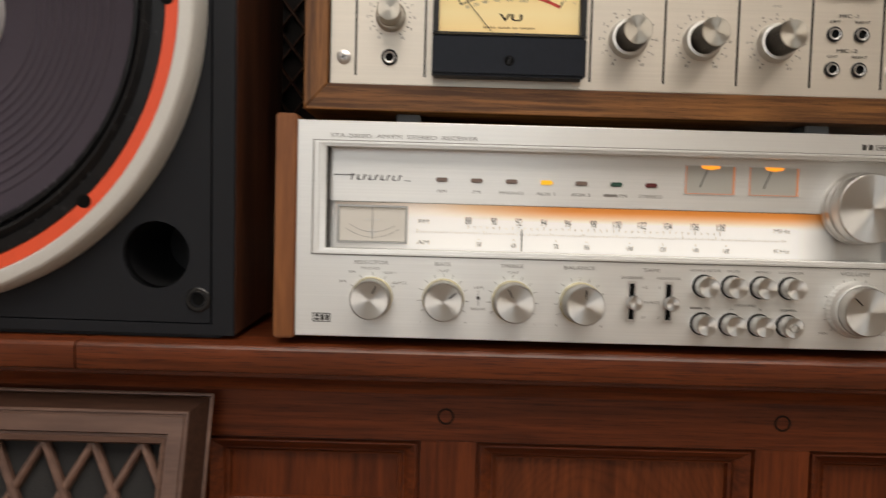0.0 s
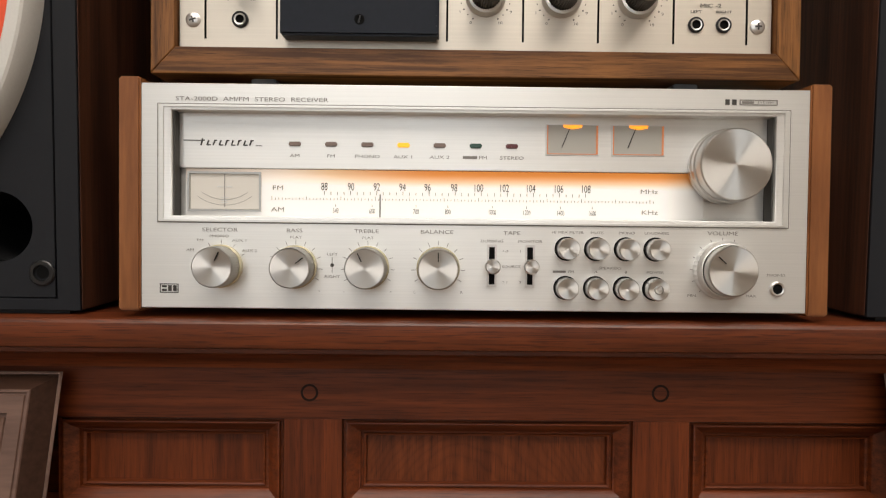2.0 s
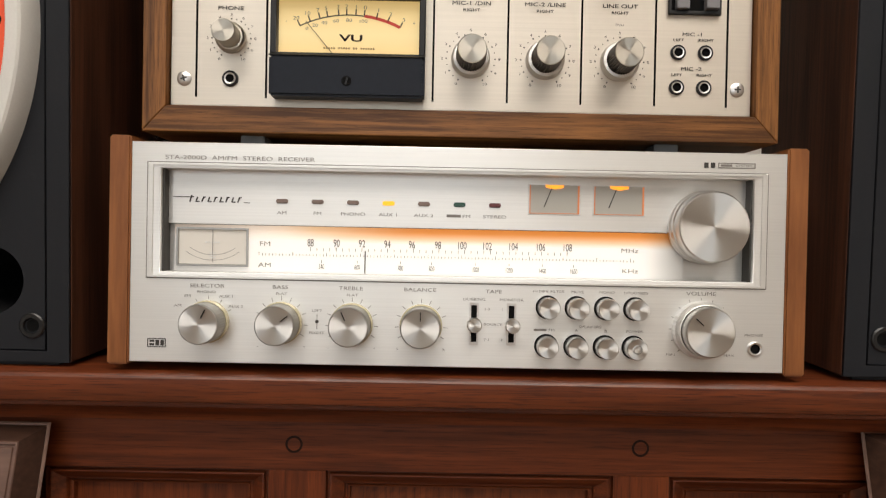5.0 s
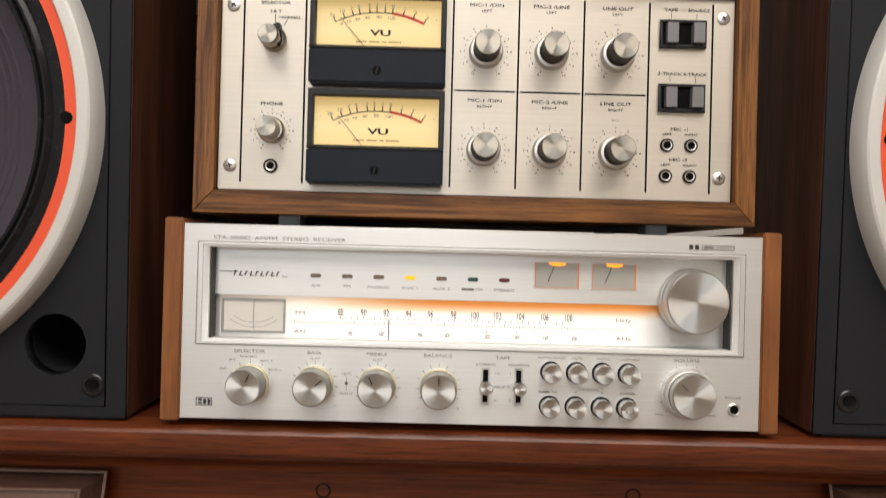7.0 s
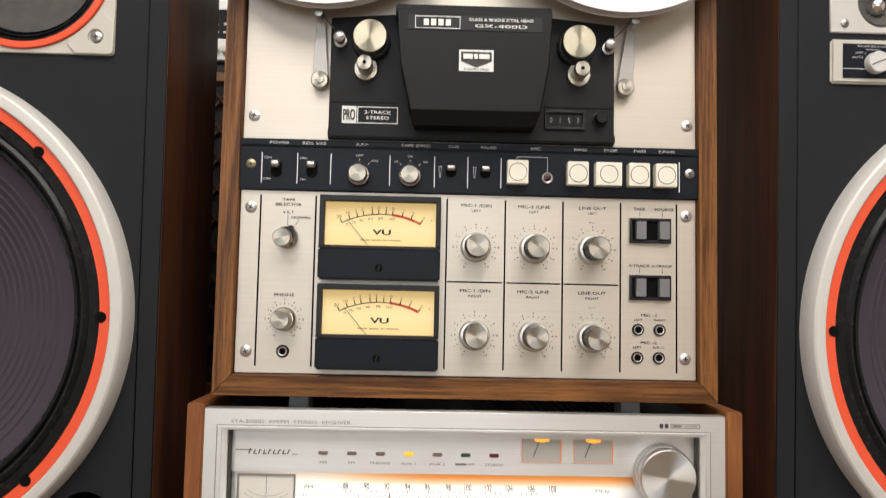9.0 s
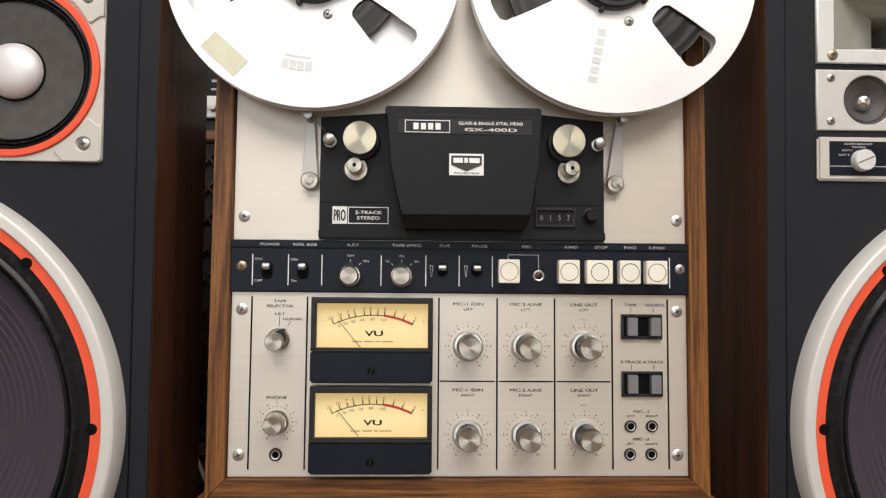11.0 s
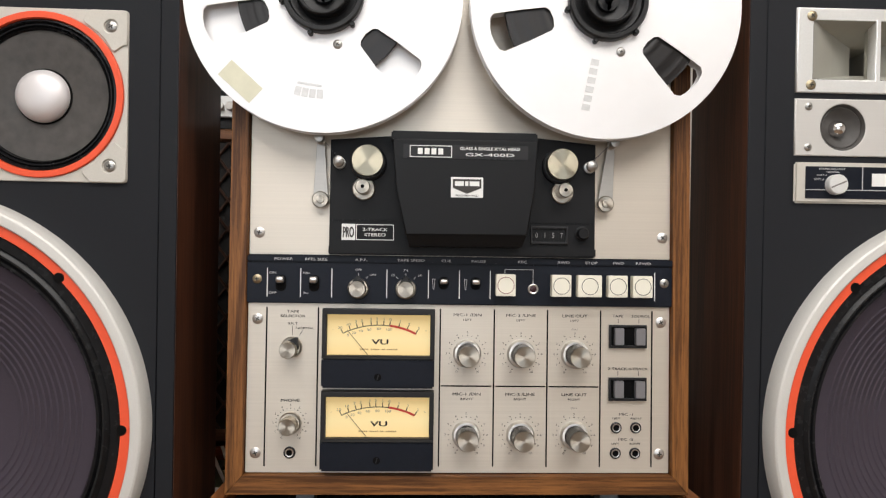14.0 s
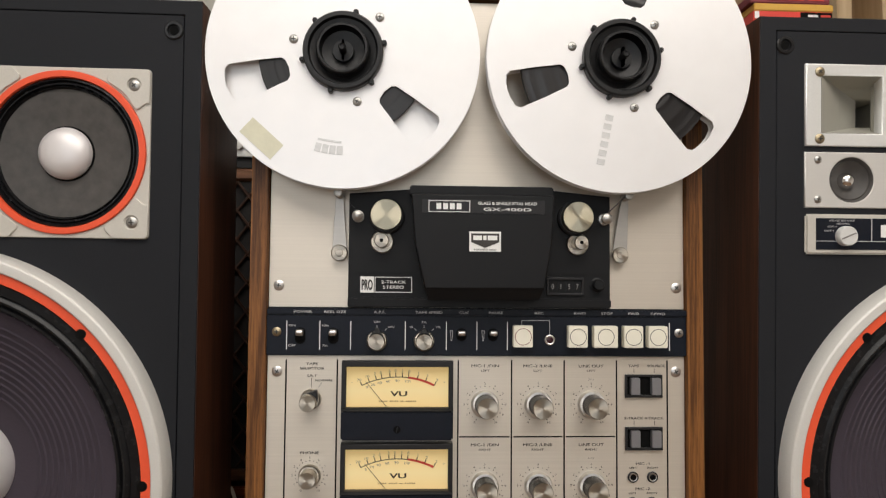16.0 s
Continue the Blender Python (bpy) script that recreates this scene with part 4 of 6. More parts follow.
bm = mitred(-0.2098, 0.2078, 0.9068, 0.9852, [(0, FY - 0.00015), (0.0009, FY - 0.00015)])
part("bezel_line", bm, GREYINK, rec)
# side walls of the window's recess
for s, x in ((-1, W0), (1, W1)):
    part("window_cheek", box(x - 0.0005 if s < 0 else x - 0.0012, x + 0.0012 if s < 0 else x + 0.0005, FY + 0.003, FY + 0.0135, V0, V1), SLOT, rec)
UY = -0.0075
part("upper_dial_panel", box(W0 + 0.001, W1 - 0.001, UY, UY + 0.004, 0.9440, V1 + 0.003, 0.0004), BRUSHED, rec, "brushed silver indicator panel")
DY = -0.0035
part("dial_backing", box(W0 + 0.001, W1 - 0.001, DY, DY + 0.003, V0 - 0.001, 0.9438), BRUSHED, rec)
part("dial_scale", outline([[(-0.1960, V0), (0.1560, V0), (0.1560, 0.9437), (-0.1960, 0.9437)]], DY - 0.0008, DY + 0.0002), DIAL, rec, "backlit white tuning scale with an orange glow at its top", None, (0, DY, V0))
before = set(rec.children_recursive)
# tuning meter
tm = part("tuning_meter", mitred(-0.1895, -0.1415, 0.9145, 0.9405, [(0, DY), (0, DY - 0.0025), (0.0012, DY - 0.0025), (0.0016, DY - 0.0012)]), STEEL, rec, "small tuning meter with an arc scale")
part("meter_card", box(-0.1885, -0.1425, DY - 0.0010, DY, 0.9155, 0.9395), TUNCARD, tm)
for R, h0 in ((0.0235, 0.0), (0.0275, 0.0)):
    bm = bmesh.new()
    c = Vector((-0.1655, 0, 0.9200 + 0.0235))
    for k in range(16):
        a0, a1 = [radians(-90 + (-40 + 80 * j / 16)) for j in (k, k + 1)]
        bm.faces.new([bm.verts.new((c.x + r * math.cos(a), DY - 0.0013, c.z + r * 0.9 * math.sin(a))) for r, a in ((R, a0), (R, a1), (R + 0.00028, a1), (R + 0.00028, a0))])
    part("meter_arc", bm, GREYINK, tm)
stick(-0.1655, 0.9175, -0.1655, 0.9390, DY - 0.0014, 0.00035, GREYINK, tm, "meter_needle")
for k in range(6):
    bar(-0.1705 + 0.0017 * k, -0.1694 + 0.0017 * k, 0.9303, 0.9311, DY - 0.0012, PALEGREY, tm)
for k in range(3):
    bar(-0.1675, -0.1635, 0.9200 + 0.0016 * k, 0.9206 + 0.0016 * k, DY - 0.0012, PALEGREY, tm)
# tuning scale print
for k, s in enumerate(("88", "90", "92", "94", "96", "98", "100", "102", "104", "106", "108")):
    x = (-0.1, -0.0825, -0.0655, -0.0485, -0.032, -0.0145, 0.0015, 0.0185, 0.036, 0.0545, 0.0725)[k]
    write(s, x, 0.9318, DY - 0.0012, 0.0052, DIALINK, rec, 0.62)
for k, s in enumerate(("540", "600", "700", "800", "1000", "1200", "1400", "1600")):
    x = (-0.0925, -0.0685, -0.0395, -0.0185, 0.0108, 0.0335, 0.0560, 0.0770)[k]
    write(s, x, 0.9158, DY - 0.0012, 0.0034, DIALINK, rec, 0.55)
for s, x, zz in (("FM", -0.1305, 0.9305), ("AM", -0.1305, 0.9163), ("MHz", 0.1145, 0.9305), ("KHz", 0.1150, 0.9168)):
    write(s, x, zz, DY - 0.0012, 0.0030, GREYINK, rec, 1.5)
bm = bmesh.new()
for k in range(41):
    x = -0.1 + 0.1725 * k / 40
    box(x - 0.0002, x + 0.0002, DY - 0.0012, DY - 0.0008, 0.9262, 0.9282 if k % 4 else 0.9288, 0, bm)
for k in range(112):
    x = -0.1345 + 0.252 * k / 111
    box(x - 0.00017, x + 0.00017, DY - 0.0012, DY - 0.0008, 0.9226, 0.9240 if k % 10 else 0.9250, 0, bm)
for k in range(8):
    x = (-0.0925, -0.0685, -0.0395, -0.0185, 0.0108, 0.0335, 0.0560, 0.0770)[k]
    box(x - 0.0002, x + 0.0002, DY - 0.0012, DY - 0.0008, 0.9184, 0.9200, 0, bm)
part("scale_print", bm, GREYINK, rec)
part("dial_pointer", box(-0.0636, -0.0629, DY - 0.0016, DY - 0.0009, 0.9117, 0.9268), INK, rec, "dark dial pointer")
def sink(root, known, k):
    """Parts that lie deeper than the face plate spread by k from the middle of the plate."""
    for o in root.children_recursive:
        if o in known:
            continue
        own = ORIGIN[o.name]
        base = ORIGIN[o.parent.name]
        to = Vector((-0.026 + (own.x + 0.026) * k, own.y, 0.903 + (own.z - 0.903) * k))
        if o.parent in known or o.parent == root:
            o.data.transform(Matrix.Diagonal((k, 1, k, 1)))
            o.data.transform(Matrix.Translation(Vector((to.x - own.x, 0, to.z - own.z))) if (own - base).length < 1e-9 else Matrix.Identity(4))
            if (own - base).length > 1e-9:
                o.location += to - own
        else:
            o.data.transform(Matrix.Diagonal((k, 1, k, 1)))
            o.data.transform(Matrix.Translation(Vector((to.x - own.x, 0, to.z - own.z))))


sink(rec, before, 1.030)
before = set(rec.children_recursive)
# indicator lamps
for k, (s, m, lab) in enumerate((("AM", LED_BROWN, ""), ("FM", LED_BROWN, ""), ("PHONO", LED_BROWN, ""), ("AUX 1", LED_YELLOW, "lit yellow indicator"), ("AUX 2", LED_BROWN, ""), ("FM", LED_GREEN, "green indicator"), ("STEREO", LED_RED, "dark red indicator"))):
    x = -0.1195 + 0.0238 * k
    part("indicator_lamp", box(x - 0.0040, x + 0.0040, UY - 0.0012, UY + 0.001, 0.9578, 0.9608, 0.0006), m, rec, lab or "unlit brown indicator")
    write(s, x + (0.0048 if k == 5 else 0), 0.9517, UY - 0.0003, 0.0022, GREYINK, rec, 1.5)
    if k == 5:
        bar(x - 0.0085, x + 0.0010, 0.9508, 0.9526, UY - 0.0001, GREYINK, rec)
# maker's mark, as bars
bar(-0.1925, -0.1800, 0.9608, 0.9613, UY - 0.0002, INK, rec)
for k in range(9):
    x = -0.1812 + 0.0040 * k
    stick(x, 0.9578, x + 0.0012, 0.9612 if k else 0.9622, UY - 0.0004, 0.0009, INK, rec, "printed_bar")
    stick(x + 0.0006, 0.9580 if k % 2 else 0.9610, x + 0.0026, 0.9581 if k % 2 else 0.9611, UY - 0.0004, 0.0007, INK, rec, "printed_bar")
bar(-0.1450, -0.1410, 0.9576, 0.9580, UY - 0.0002, INK, rec)
# two level meters
for x0 in (0.0455, 0.0890):
    x1 = x0 + 0.0355
    lm = part("level_meter", mitred(x0, x1, 0.9535, 0.9745, [(0, UY + 0.0002), (0.0003, UY - 0.0004), (0.0009, UY - 0.0004), (0.0011, UY + 0.0001)]), PALEGREY, rec, "small grey level meter with an orange lamp")
    part("meter_card", box(x0 + 0.001, x1 - 0.001, UY - 0.00035, UY + 0.0002, 0.9545, 0.9735), METERGREY, lm)
    part("meter_glow", box(x1 - 0.0022, x1 - 0.001, UY - 0.0007, UY - 0.0002, 0.9545, 0.9735), METERLIT, lm)
    part("meter_glow", box(x0 + 0.001, x1 - 0.0022, UY - 0.0007, UY - 0.0002, 0.9545, 0.9549), METERLIT, lm)
    part("meter_glow", box(x0 + 0.001, x0 + 0.0016, UY - 0.0007, UY - 0.0002, 0.9549, 0.9735), METERLIT, lm)
    cx = (x0 + x1) / 2
    part("meter_lamp", outline([[(cx - 0.0064, 0.9738), (cx - 0.0058, 0.9722), (cx - 0.0036, 0.9716), (cx - 0.0020, 0.9712), (cx, 0.9710), (cx + 0.0022, 0.9712), (cx + 0.0040, 0.9717), (cx + 0.0058, 0.9720), (cx + 0.0064, 0.9738)]], UY - 0.0010, UY), LAMP_HOT, lm, "glowing orange lamp", 40)
    part("lamp_core", outline([[(cx - 0.0030, 0.9732), (cx - 0.0012, 0.9720), (cx + 0.0012, 0.9720), (cx + 0.0034, 0.9732), (cx, 0.9726)]], UY - 0.0013, UY - 0.0009), LED_YELLOW, lm, "brightest part of the lamp")
    stick(cx - 0.0020, 0.9715, cx - 0.0070, 0.9590, UY - 0.0010, 0.0005, INK, lm, "meter_needle")
sink(rec, before, 1.0234)
# face plate print
write("STA-2000D  AM/FM  STEREO  RECEIVER", -0.1980, 0.9883, FY - 0.0004, 0.0028, GREYINK, rec, 1.50, "LEFT")
bar(0.1640, 0.1668, 0.9882, 0.9918, FY - 0.0001, INK, rec)
bar(0.1685, 0.1713, 0.9882, 0.9918, FY - 0.0001, INK, rec)
part("badge_frame", outline([rect(0.1735, 0.1985, 0.9882, 0.9918), rect(0.1740, 0.1980, 0.9887, 0.9913)], FY - 0.0004, FY + 0.0003), GREYINK, rec)
bar(0.1752, 0.1828, 0.9893, 0.9907, FY - 0.0001, GREYINK, rec)
write("SYSTEM", 0.1905, 0.9900, FY - 0.0004, 0.0016, GREYINK, rec, 1.4)
part("badge_frame", outline([rect(-0.2080, -0.1958, 0.8605, 0.8665), rect(-0.2075, -0.1963, 0.8610, 0.8660)], FY - 0.0004, FY + 0.0003), INK, rec)
bar(-0.2065, -0.2035, 0.8640, 0.8654, FY - 0.0001, INK, rec)
bar(-0.2065, -0.2035, 0.8616, 0.8630, FY - 0.0001, INK, rec)
bar(-0.2025, -0.2002, 0.8616, 0.8654, FY - 0.0001, INK, rec)
bar(-0.1992, -0.1970, 0.8616, 0.8654, FY - 0.0001, INK, rec)


def ticks(cx, cz, y, r0, r1, angles, w, material, parent):
    bm = bmesh.new()
    for a in angles:
        d = Vector((math.sin(radians(a)), 0, math.cos(radians(a))))
        n = Vector((d.z, 0, -d.x)) * (w / 2)
        c = Vector((cx, y, cz))
        bm.faces.new([bm.verts.new(p) for p in (c + d * r0 - n, c + d * r1 - n, c + d * r1 + n, c + d * r0 + n)])
    return part("dial_print", bm, material, parent)


def tone_knob(cx, cz, angle, label):
    y = FY
    part("knob_skirt", lathe(cx, cz, [(0.0142, y), (0.0142, y - 0.0045), (0.0134, y - 0.0052)], 64), GOLDRIM, rec, "yellowed clear knob skirt", 30, (cx, y, cz))
    part("knob", lathe(cx, cz, [(0.0134, y - 0.002), (0.0131, y - 0.019), (0.0127, y - 0.0202)], 96, ribs=1, ribr=(0, 1), depth=0.0003), STEEL, rec, label, 30, (cx, y, cz))
    part("knob_cap", lathe(cx, cz, [(0.0128, y - 0.0200), (0.0122, y - 0.0206), (0.006, y - 0.0203), (0, y - 0.0202)], 64), SPUN, rec, "spun silver knob face", 40, (cx, y, cz))
    s, c = math.sin(radians(angle)), math.cos(radians(angle))
    stick(cx + 0.0048 * s, cz + 0.0048 * c, cx + 0.0108 * s, cz + 0.0108 * c, y - 0.0213, 0.0006, HOLE, rec, "knob_pointer")


KZ = 0.8785
for cx, ang, s in ((-0.1675, 25, "SELECTOR"), (-0.1185, 52, "BASS"), (-0.0710, -25, "TREBLE"), (-0.0245, 0, "BALANCE")):
    tone_knob(cx, KZ, ang, "silver fluted control knob")
    write(s, cx - 0.001, 0.9025, FY - 0.0004, 0.0025, GREYINK, rec, 1.45)
    if s != "SELECTOR":
        ticks(cx, KZ, FY - 0.0003, 0.0150, 0.0178, [-120, -95, -68, -45, -22, 0, 22, 45, 68, 95, 120], 0.0004, GREYINK, rec)
    if s in ("BASS", "TREBLE"):
        write("FLAT", cx, 0.8980, FY - 0.0004, 0.0018, GREYINK, rec, 1.4)
    if s != "SELECTOR":
        write("-" if s != "BALANCE" else "L", cx - 0.0155, 0.8625, FY - 0.0004, 0.0016, GREYINK, rec)
        write("+" if s != "BALANCE" else "R", cx + 0.0155, 0.8625, FY - 0.0004, 0.0016, GREYINK, rec)
ticks(-0.1675, KZ, FY - 0.0003, 0.0150, 0.0172, [-62, -30, 0, 32, 62], 0.0004, GREYINK, rec)
for s, x, zz in (("AM", -0.1880, 0.8890), ("FM", -0.1815, 0.8955), ("PHONO", -0.1690, 0.8983), ("AUX 1", -0.1555, 0.8955), ("AUX 2", -0.1490, 0.8888)):
    write(s, x, zz, FY - 0.0004, 0.0018, GREYINK, rec, 1.4)
write("LEFT", -0.0945, 0.8870, FY - 0.0004, 0.0018, GREYINK, rec, 1.4)
write("RIGHT", -0.0945, 0.8722, FY - 0.0004, 0.0018, GREYINK, rec, 1.4)
stick(-0.0945, 0.8745, -0.0945, 0.8848, FY - 0.0003, 0.0004, GREYINK, rec, "balance_mark")
part("balance_mark", lathe(-0.0945, 0.8797, [(0.0012, FY), (0.0012, FY - 0.0005), (0, FY - 0.0005)], 16), INK, rec)
# tape slides
write("TAPE", 0.0240, 0.9022, FY - 0.0004, 0.0025, GREYINK, rec, 1.45)
write("DUBBING", 0.0110, 0.8968, FY - 0.0004, 0.0018, GREYINK, rec, 1.4)
write("MONITOR", 0.0362, 0.8968, FY - 0.0004, 0.0018, GREYINK, rec, 1.4)
write("SOURCE", 0.0240, 0.8800, FY - 0.0004, 0.0017, GREYINK, rec, 1.4)
for s, x, zz in (("1-2", 0.0198, 0.8902), ("2-1", 0.0198, 0.8697), ("1", 0.0300, 0.8902), ("2", 0.0300, 0.8697)):
    write(s, x, zz, FY - 0.0004, 0.0016, GREYINK, rec, 1.4)
for x in (0.0110, 0.0362):
    part("slide_slot", outline([rect(x - 0.0031, x + 0.0031, 0.8662, 0.8945), rect(x - 0.0019, x + 0.0019, 0.8680, 0.8928)], FY - 0.0010, FY + 0.001), CHROME, rec, "bright slot frame")
    bar(x - 0.0019, x + 0.0019, 0.8680, 0.8928, FY - 0.0002, HOLE, rec, "slot_opening")
    part("slide_knob", lathe(x, 0.8803, [(0.0016, FY), (0.0016, FY - 0.004), (0.0040, FY - 0.005), (0.0049, FY - 0.007), (0.0049, FY - 0.011), (0.0043, FY - 0.0118), (0, FY - 0.0118)], 32), SPUN, rec, "small silver slide knob", 30, (x, FY, 0.8803))
# push buttons
BTN = [("HI MPX FILTER", 0.0605, 0.8922), ("MUTE", 0.0800, 0.8922), ("MONO", 0.0998, 0.8922), ("LOUDNESS", 0.1195, 0.8922), ("FM", 0.0600, 0.8662), ("A", 0.0797, 0.8662), ("B", 0.0995, 0.8662), ("POWER", 0.1190, 0.8662)]
for s, x, zz in BTN:
    part("button_well", lathe(x, zz, [(0.0080, FY), (0.0080, FY - 0.0004), (0.0068, FY - 0.0005), (0, FY - 0.0003)], 40), HOLE, rec, "", 30)
    b = part("push_button", lathe(x, zz, [(0.0071, FY), (0.0071, FY - 0.0100), (0.0066, FY - 0.0108), (0.0022, FY - 0.0104), (0, FY - 0.0104)], 40), SPUN, rec, "round spun silver push button", 30, (x, FY, zz))
    write(s, x + (0.0035 if x == 0.06 else 0.0005), zz + 0.0108, FY - 0.0004, 0.0017, GREYINK, rec, 1.4)
bar(0.0515, 0.0600, 0.8762, 0.8776, FY - 0.0001, GREYINK, rec)
part("button_ring", lathe(0.1190, 0.8662, [(0.0030, FY - 0.0100), (0.0030, FY - 0.0112), (0.0025, FY - 0.0113), (0.0024, FY - 0.0100)], 28), STEEL, rec)
write("SPEAKERS", 0.0895, 0.8796, FY - 0.0004, 0.0018, GREYINK, rec, 1.4)
# volume
VX, VZ = 0.1640, 0.8792
write("VOLUME", VX, 0.9034, FY - 0.0004, 0.0026, GREYINK, rec, 1.45)
ticks(VX, VZ, FY - 0.0003, 0.0197, 0.0214, [-135, -112, -90, -67, -45, -22, 0, 22, 45], 0.0004, GREYINK, rec)
write("MIN", 0.1440, 0.8620, FY - 0.0004, 0.0017, GREYINK, rec, 1.4)
write("MAX", 0.1835, 0.8620, FY - 0.0004, 0.0017, GREYINK, rec, 1.4)
part("volume_knob_skirt", lathe(VX, VZ, [(0.0195, FY), (0.0195, FY - 0.0065), (0.0182, FY - 0.0080), (0.0176, FY - 0.0105), (0.0170, FY - 0.0108)], 80, ribs=1, ribr=(0, 1), depth=0.0004), BRUSHED, rec, "bright stepped knob skirt", 30, (VX, FY, VZ))
part("volume_knob", lathe(VX, VZ, [(0.0166, FY - 0.008), (0.0164, FY - 0.0172), (0.0160, FY - 0.0182)], 96), SPUN, rec, "large silver volume knob", 30, (VX, FY, VZ))
part("knob_cap", lathe(VX, VZ, [(0.0161, FY - 0.0181), (0.0155, FY - 0.0188), (0.007, FY - 0.0184), (0, FY - 0.0183)], 80), SPUN, rec, "spun silver knob face", 40, (VX, FY, VZ))
stick(VX - 0.0052, VZ + 0.0048, VX - 0.0100, VZ + 0.0092, FY - 0.0195, 0.0006, HOLE, rec, "knob_pointer")
# tuning knob
TX, TZ = 0.1688, 0.9483
part("tuning_knob_skirt", lathe(TX, TZ, [(0.0252, UY), (0.0252, UY - 0.0035), (0.0247, UY - 0.0042), (0.0245, UY - 0.0065), (0.0249, UY - 0.0070), (0.0249, UY - 0.0095), (0.0242, UY - 0.0105), (0.0240, UY - 0.0105)], 80), CHROME, rec, "bright clear-edged knob skirt", 25, (TX, UY, TZ))
part("tuning_knob", lathe(TX, TZ, [(0.0240, UY - 0.009), (0.0239, UY - 0.0176), (0.0235, UY - 0.0186)], 96), SPUN, rec, "large silver tuning knob", 30, (TX, UY, TZ))
part("knob_cap", lathe(TX, TZ, [(0.0236, UY - 0.0185), (0.0228, UY - 0.0192), (0.010, UY - 0.0188), (0, UY - 0.0186)], 96), SPUN, rec, "spun silver knob face", 40, (TX, UY, TZ))
write("PHONES", 0.2000, 0.8760, FY - 0.0004, 0.0017, GREYINK, rec, 1.4)


def jack(cx, cz, y, r, parent, ring=CHROME):
    part("jack_socket", lathe(cx, cz, [(r, y + 0.001), (r, y - 0.0012), (r * 0.86, y - 0.0017), (r * 0.66, y - 0.0014)], 32), ring, parent, "round metal jack socket", 40)
    part("jack_hole", lathe(cx, cz, [(r * 0.68, y - 0.0014), (r * 0.5, y - 0.0004), (0, y - 0.0004)], 24), HOLE, parent)


jack(0.2008, 0.8668, FY, 0.0050, rec)

# ---- tape deck ----
deck = thing("reel_tape_deck", (0, 0.1, 1.007), "reel-to-reel tape deck in a walnut case with two meters", "tape deck")
WY = -0.006
WO, WI, ZB, ZI, ZT = 0.2195, 0.2030, 1.0075, 1.0255, 1.553


def mitre_board(pts, y0, y1, material, name):
    part(name, outline([pts], y0, y1, 0.0008), material, deck, "walnut case board")


mitre_board([(-WO, ZB), (WO, ZB), (WI, ZI), (-WI, ZI)], WY, 0.22, WALNUT_X, "bottom_board")
mitre_board([(-WI, ZT - 0.017), (WI, ZT - 0.017), (WO, ZT), (-WO, ZT)], WY, 0.22, WALNUT_X, "top_board")
mitre_board([(-WO, ZB + 0.0001), (-WI - 0.0001, ZI), (-WI - 0.0001, ZT - 0.017), (-WO, ZT)], WY, 0.22, WALNUT_Z, "side_board")
mitre_board([(WO, ZB + 0.0001), (WO, ZT), (WI + 0.0001, ZT - 0.017), (WI + 0.0001, ZI)], WY, 0.22, WALNUT_Z, "side_board")
part("back_board", box(-WI, WI, 0.19, 0.21, ZI, ZT - 0.017), BLACK, deck)
# black sheet that stands in for the shade in the gaps between panels
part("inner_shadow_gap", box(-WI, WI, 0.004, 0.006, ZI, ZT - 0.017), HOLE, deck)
for x in (-0.147, 0.147):
    for y in (0.02, 0.18):
        part("foot", box(x - 0.0085, x + 0.0085, y - 0.012, y + 0.012, 0.9926 if y > 0.03 else 0.9906, ZB + 0.0005, 0.001), FOOT, deck, "grey rubber foot")
part("upper_panel", box(-0.2022, 0.2022, 0.0, 0.0035, 1.2325, ZT - 0.019, 0.0004), CHAMPAGNE, deck, "champagne brushed metal upper panel")
part("lower_panel", box(-0.2022, 0.2022, 0.0, 0.0035, 1.0265, 1.1862, 0.0004), CHAMPAGNE, deck, "champagne brushed metal control panel")
part("control_band", box(-0.2035, 0.2045, -0.0035, 0.003, 1.1870, 1.2250, 0.0005), BAND, deck, "blue-black control band")
part("band_lip", box(-0.2035, 0.2045, -0.0050, 0.003, 1.2253, 1.2318, 0.0012), BAND, deck)
for x in (-0.1845, -0.1360, -0.0200, 0.0318, 0.0832, 0.1348, 0.1850):
    bar(x - 0.0007, x + 0.0007, 1.0325, 1.1825, 0.0, HOLE, deck, "panel_line")
for x0, x1 in ((-0.0185, 0.0298), (0.0338, 0.0815), (0.0850, 0.1330)):
    bar(x0, x1, 1.1084, 1.1096, 0.0, HOLE, deck, "panel_line")
for x, zz in ((-0.1928, 1.0450), (0.1925, 1.0450), (-0.1930, 1.1712), (0.1935, 1.1715), (-0.1930, 1.2530), (0.1945, 1.2535)):
    screw(x, zz, 0.0, 0.0050, CHROME, deck)
screw(-0.1935, 1.2090, -0.0035, 0.0044, BRASSY, deck)
screw(0.1955, 1.2095, -0.0035, 0.0044, STEEL, deck)

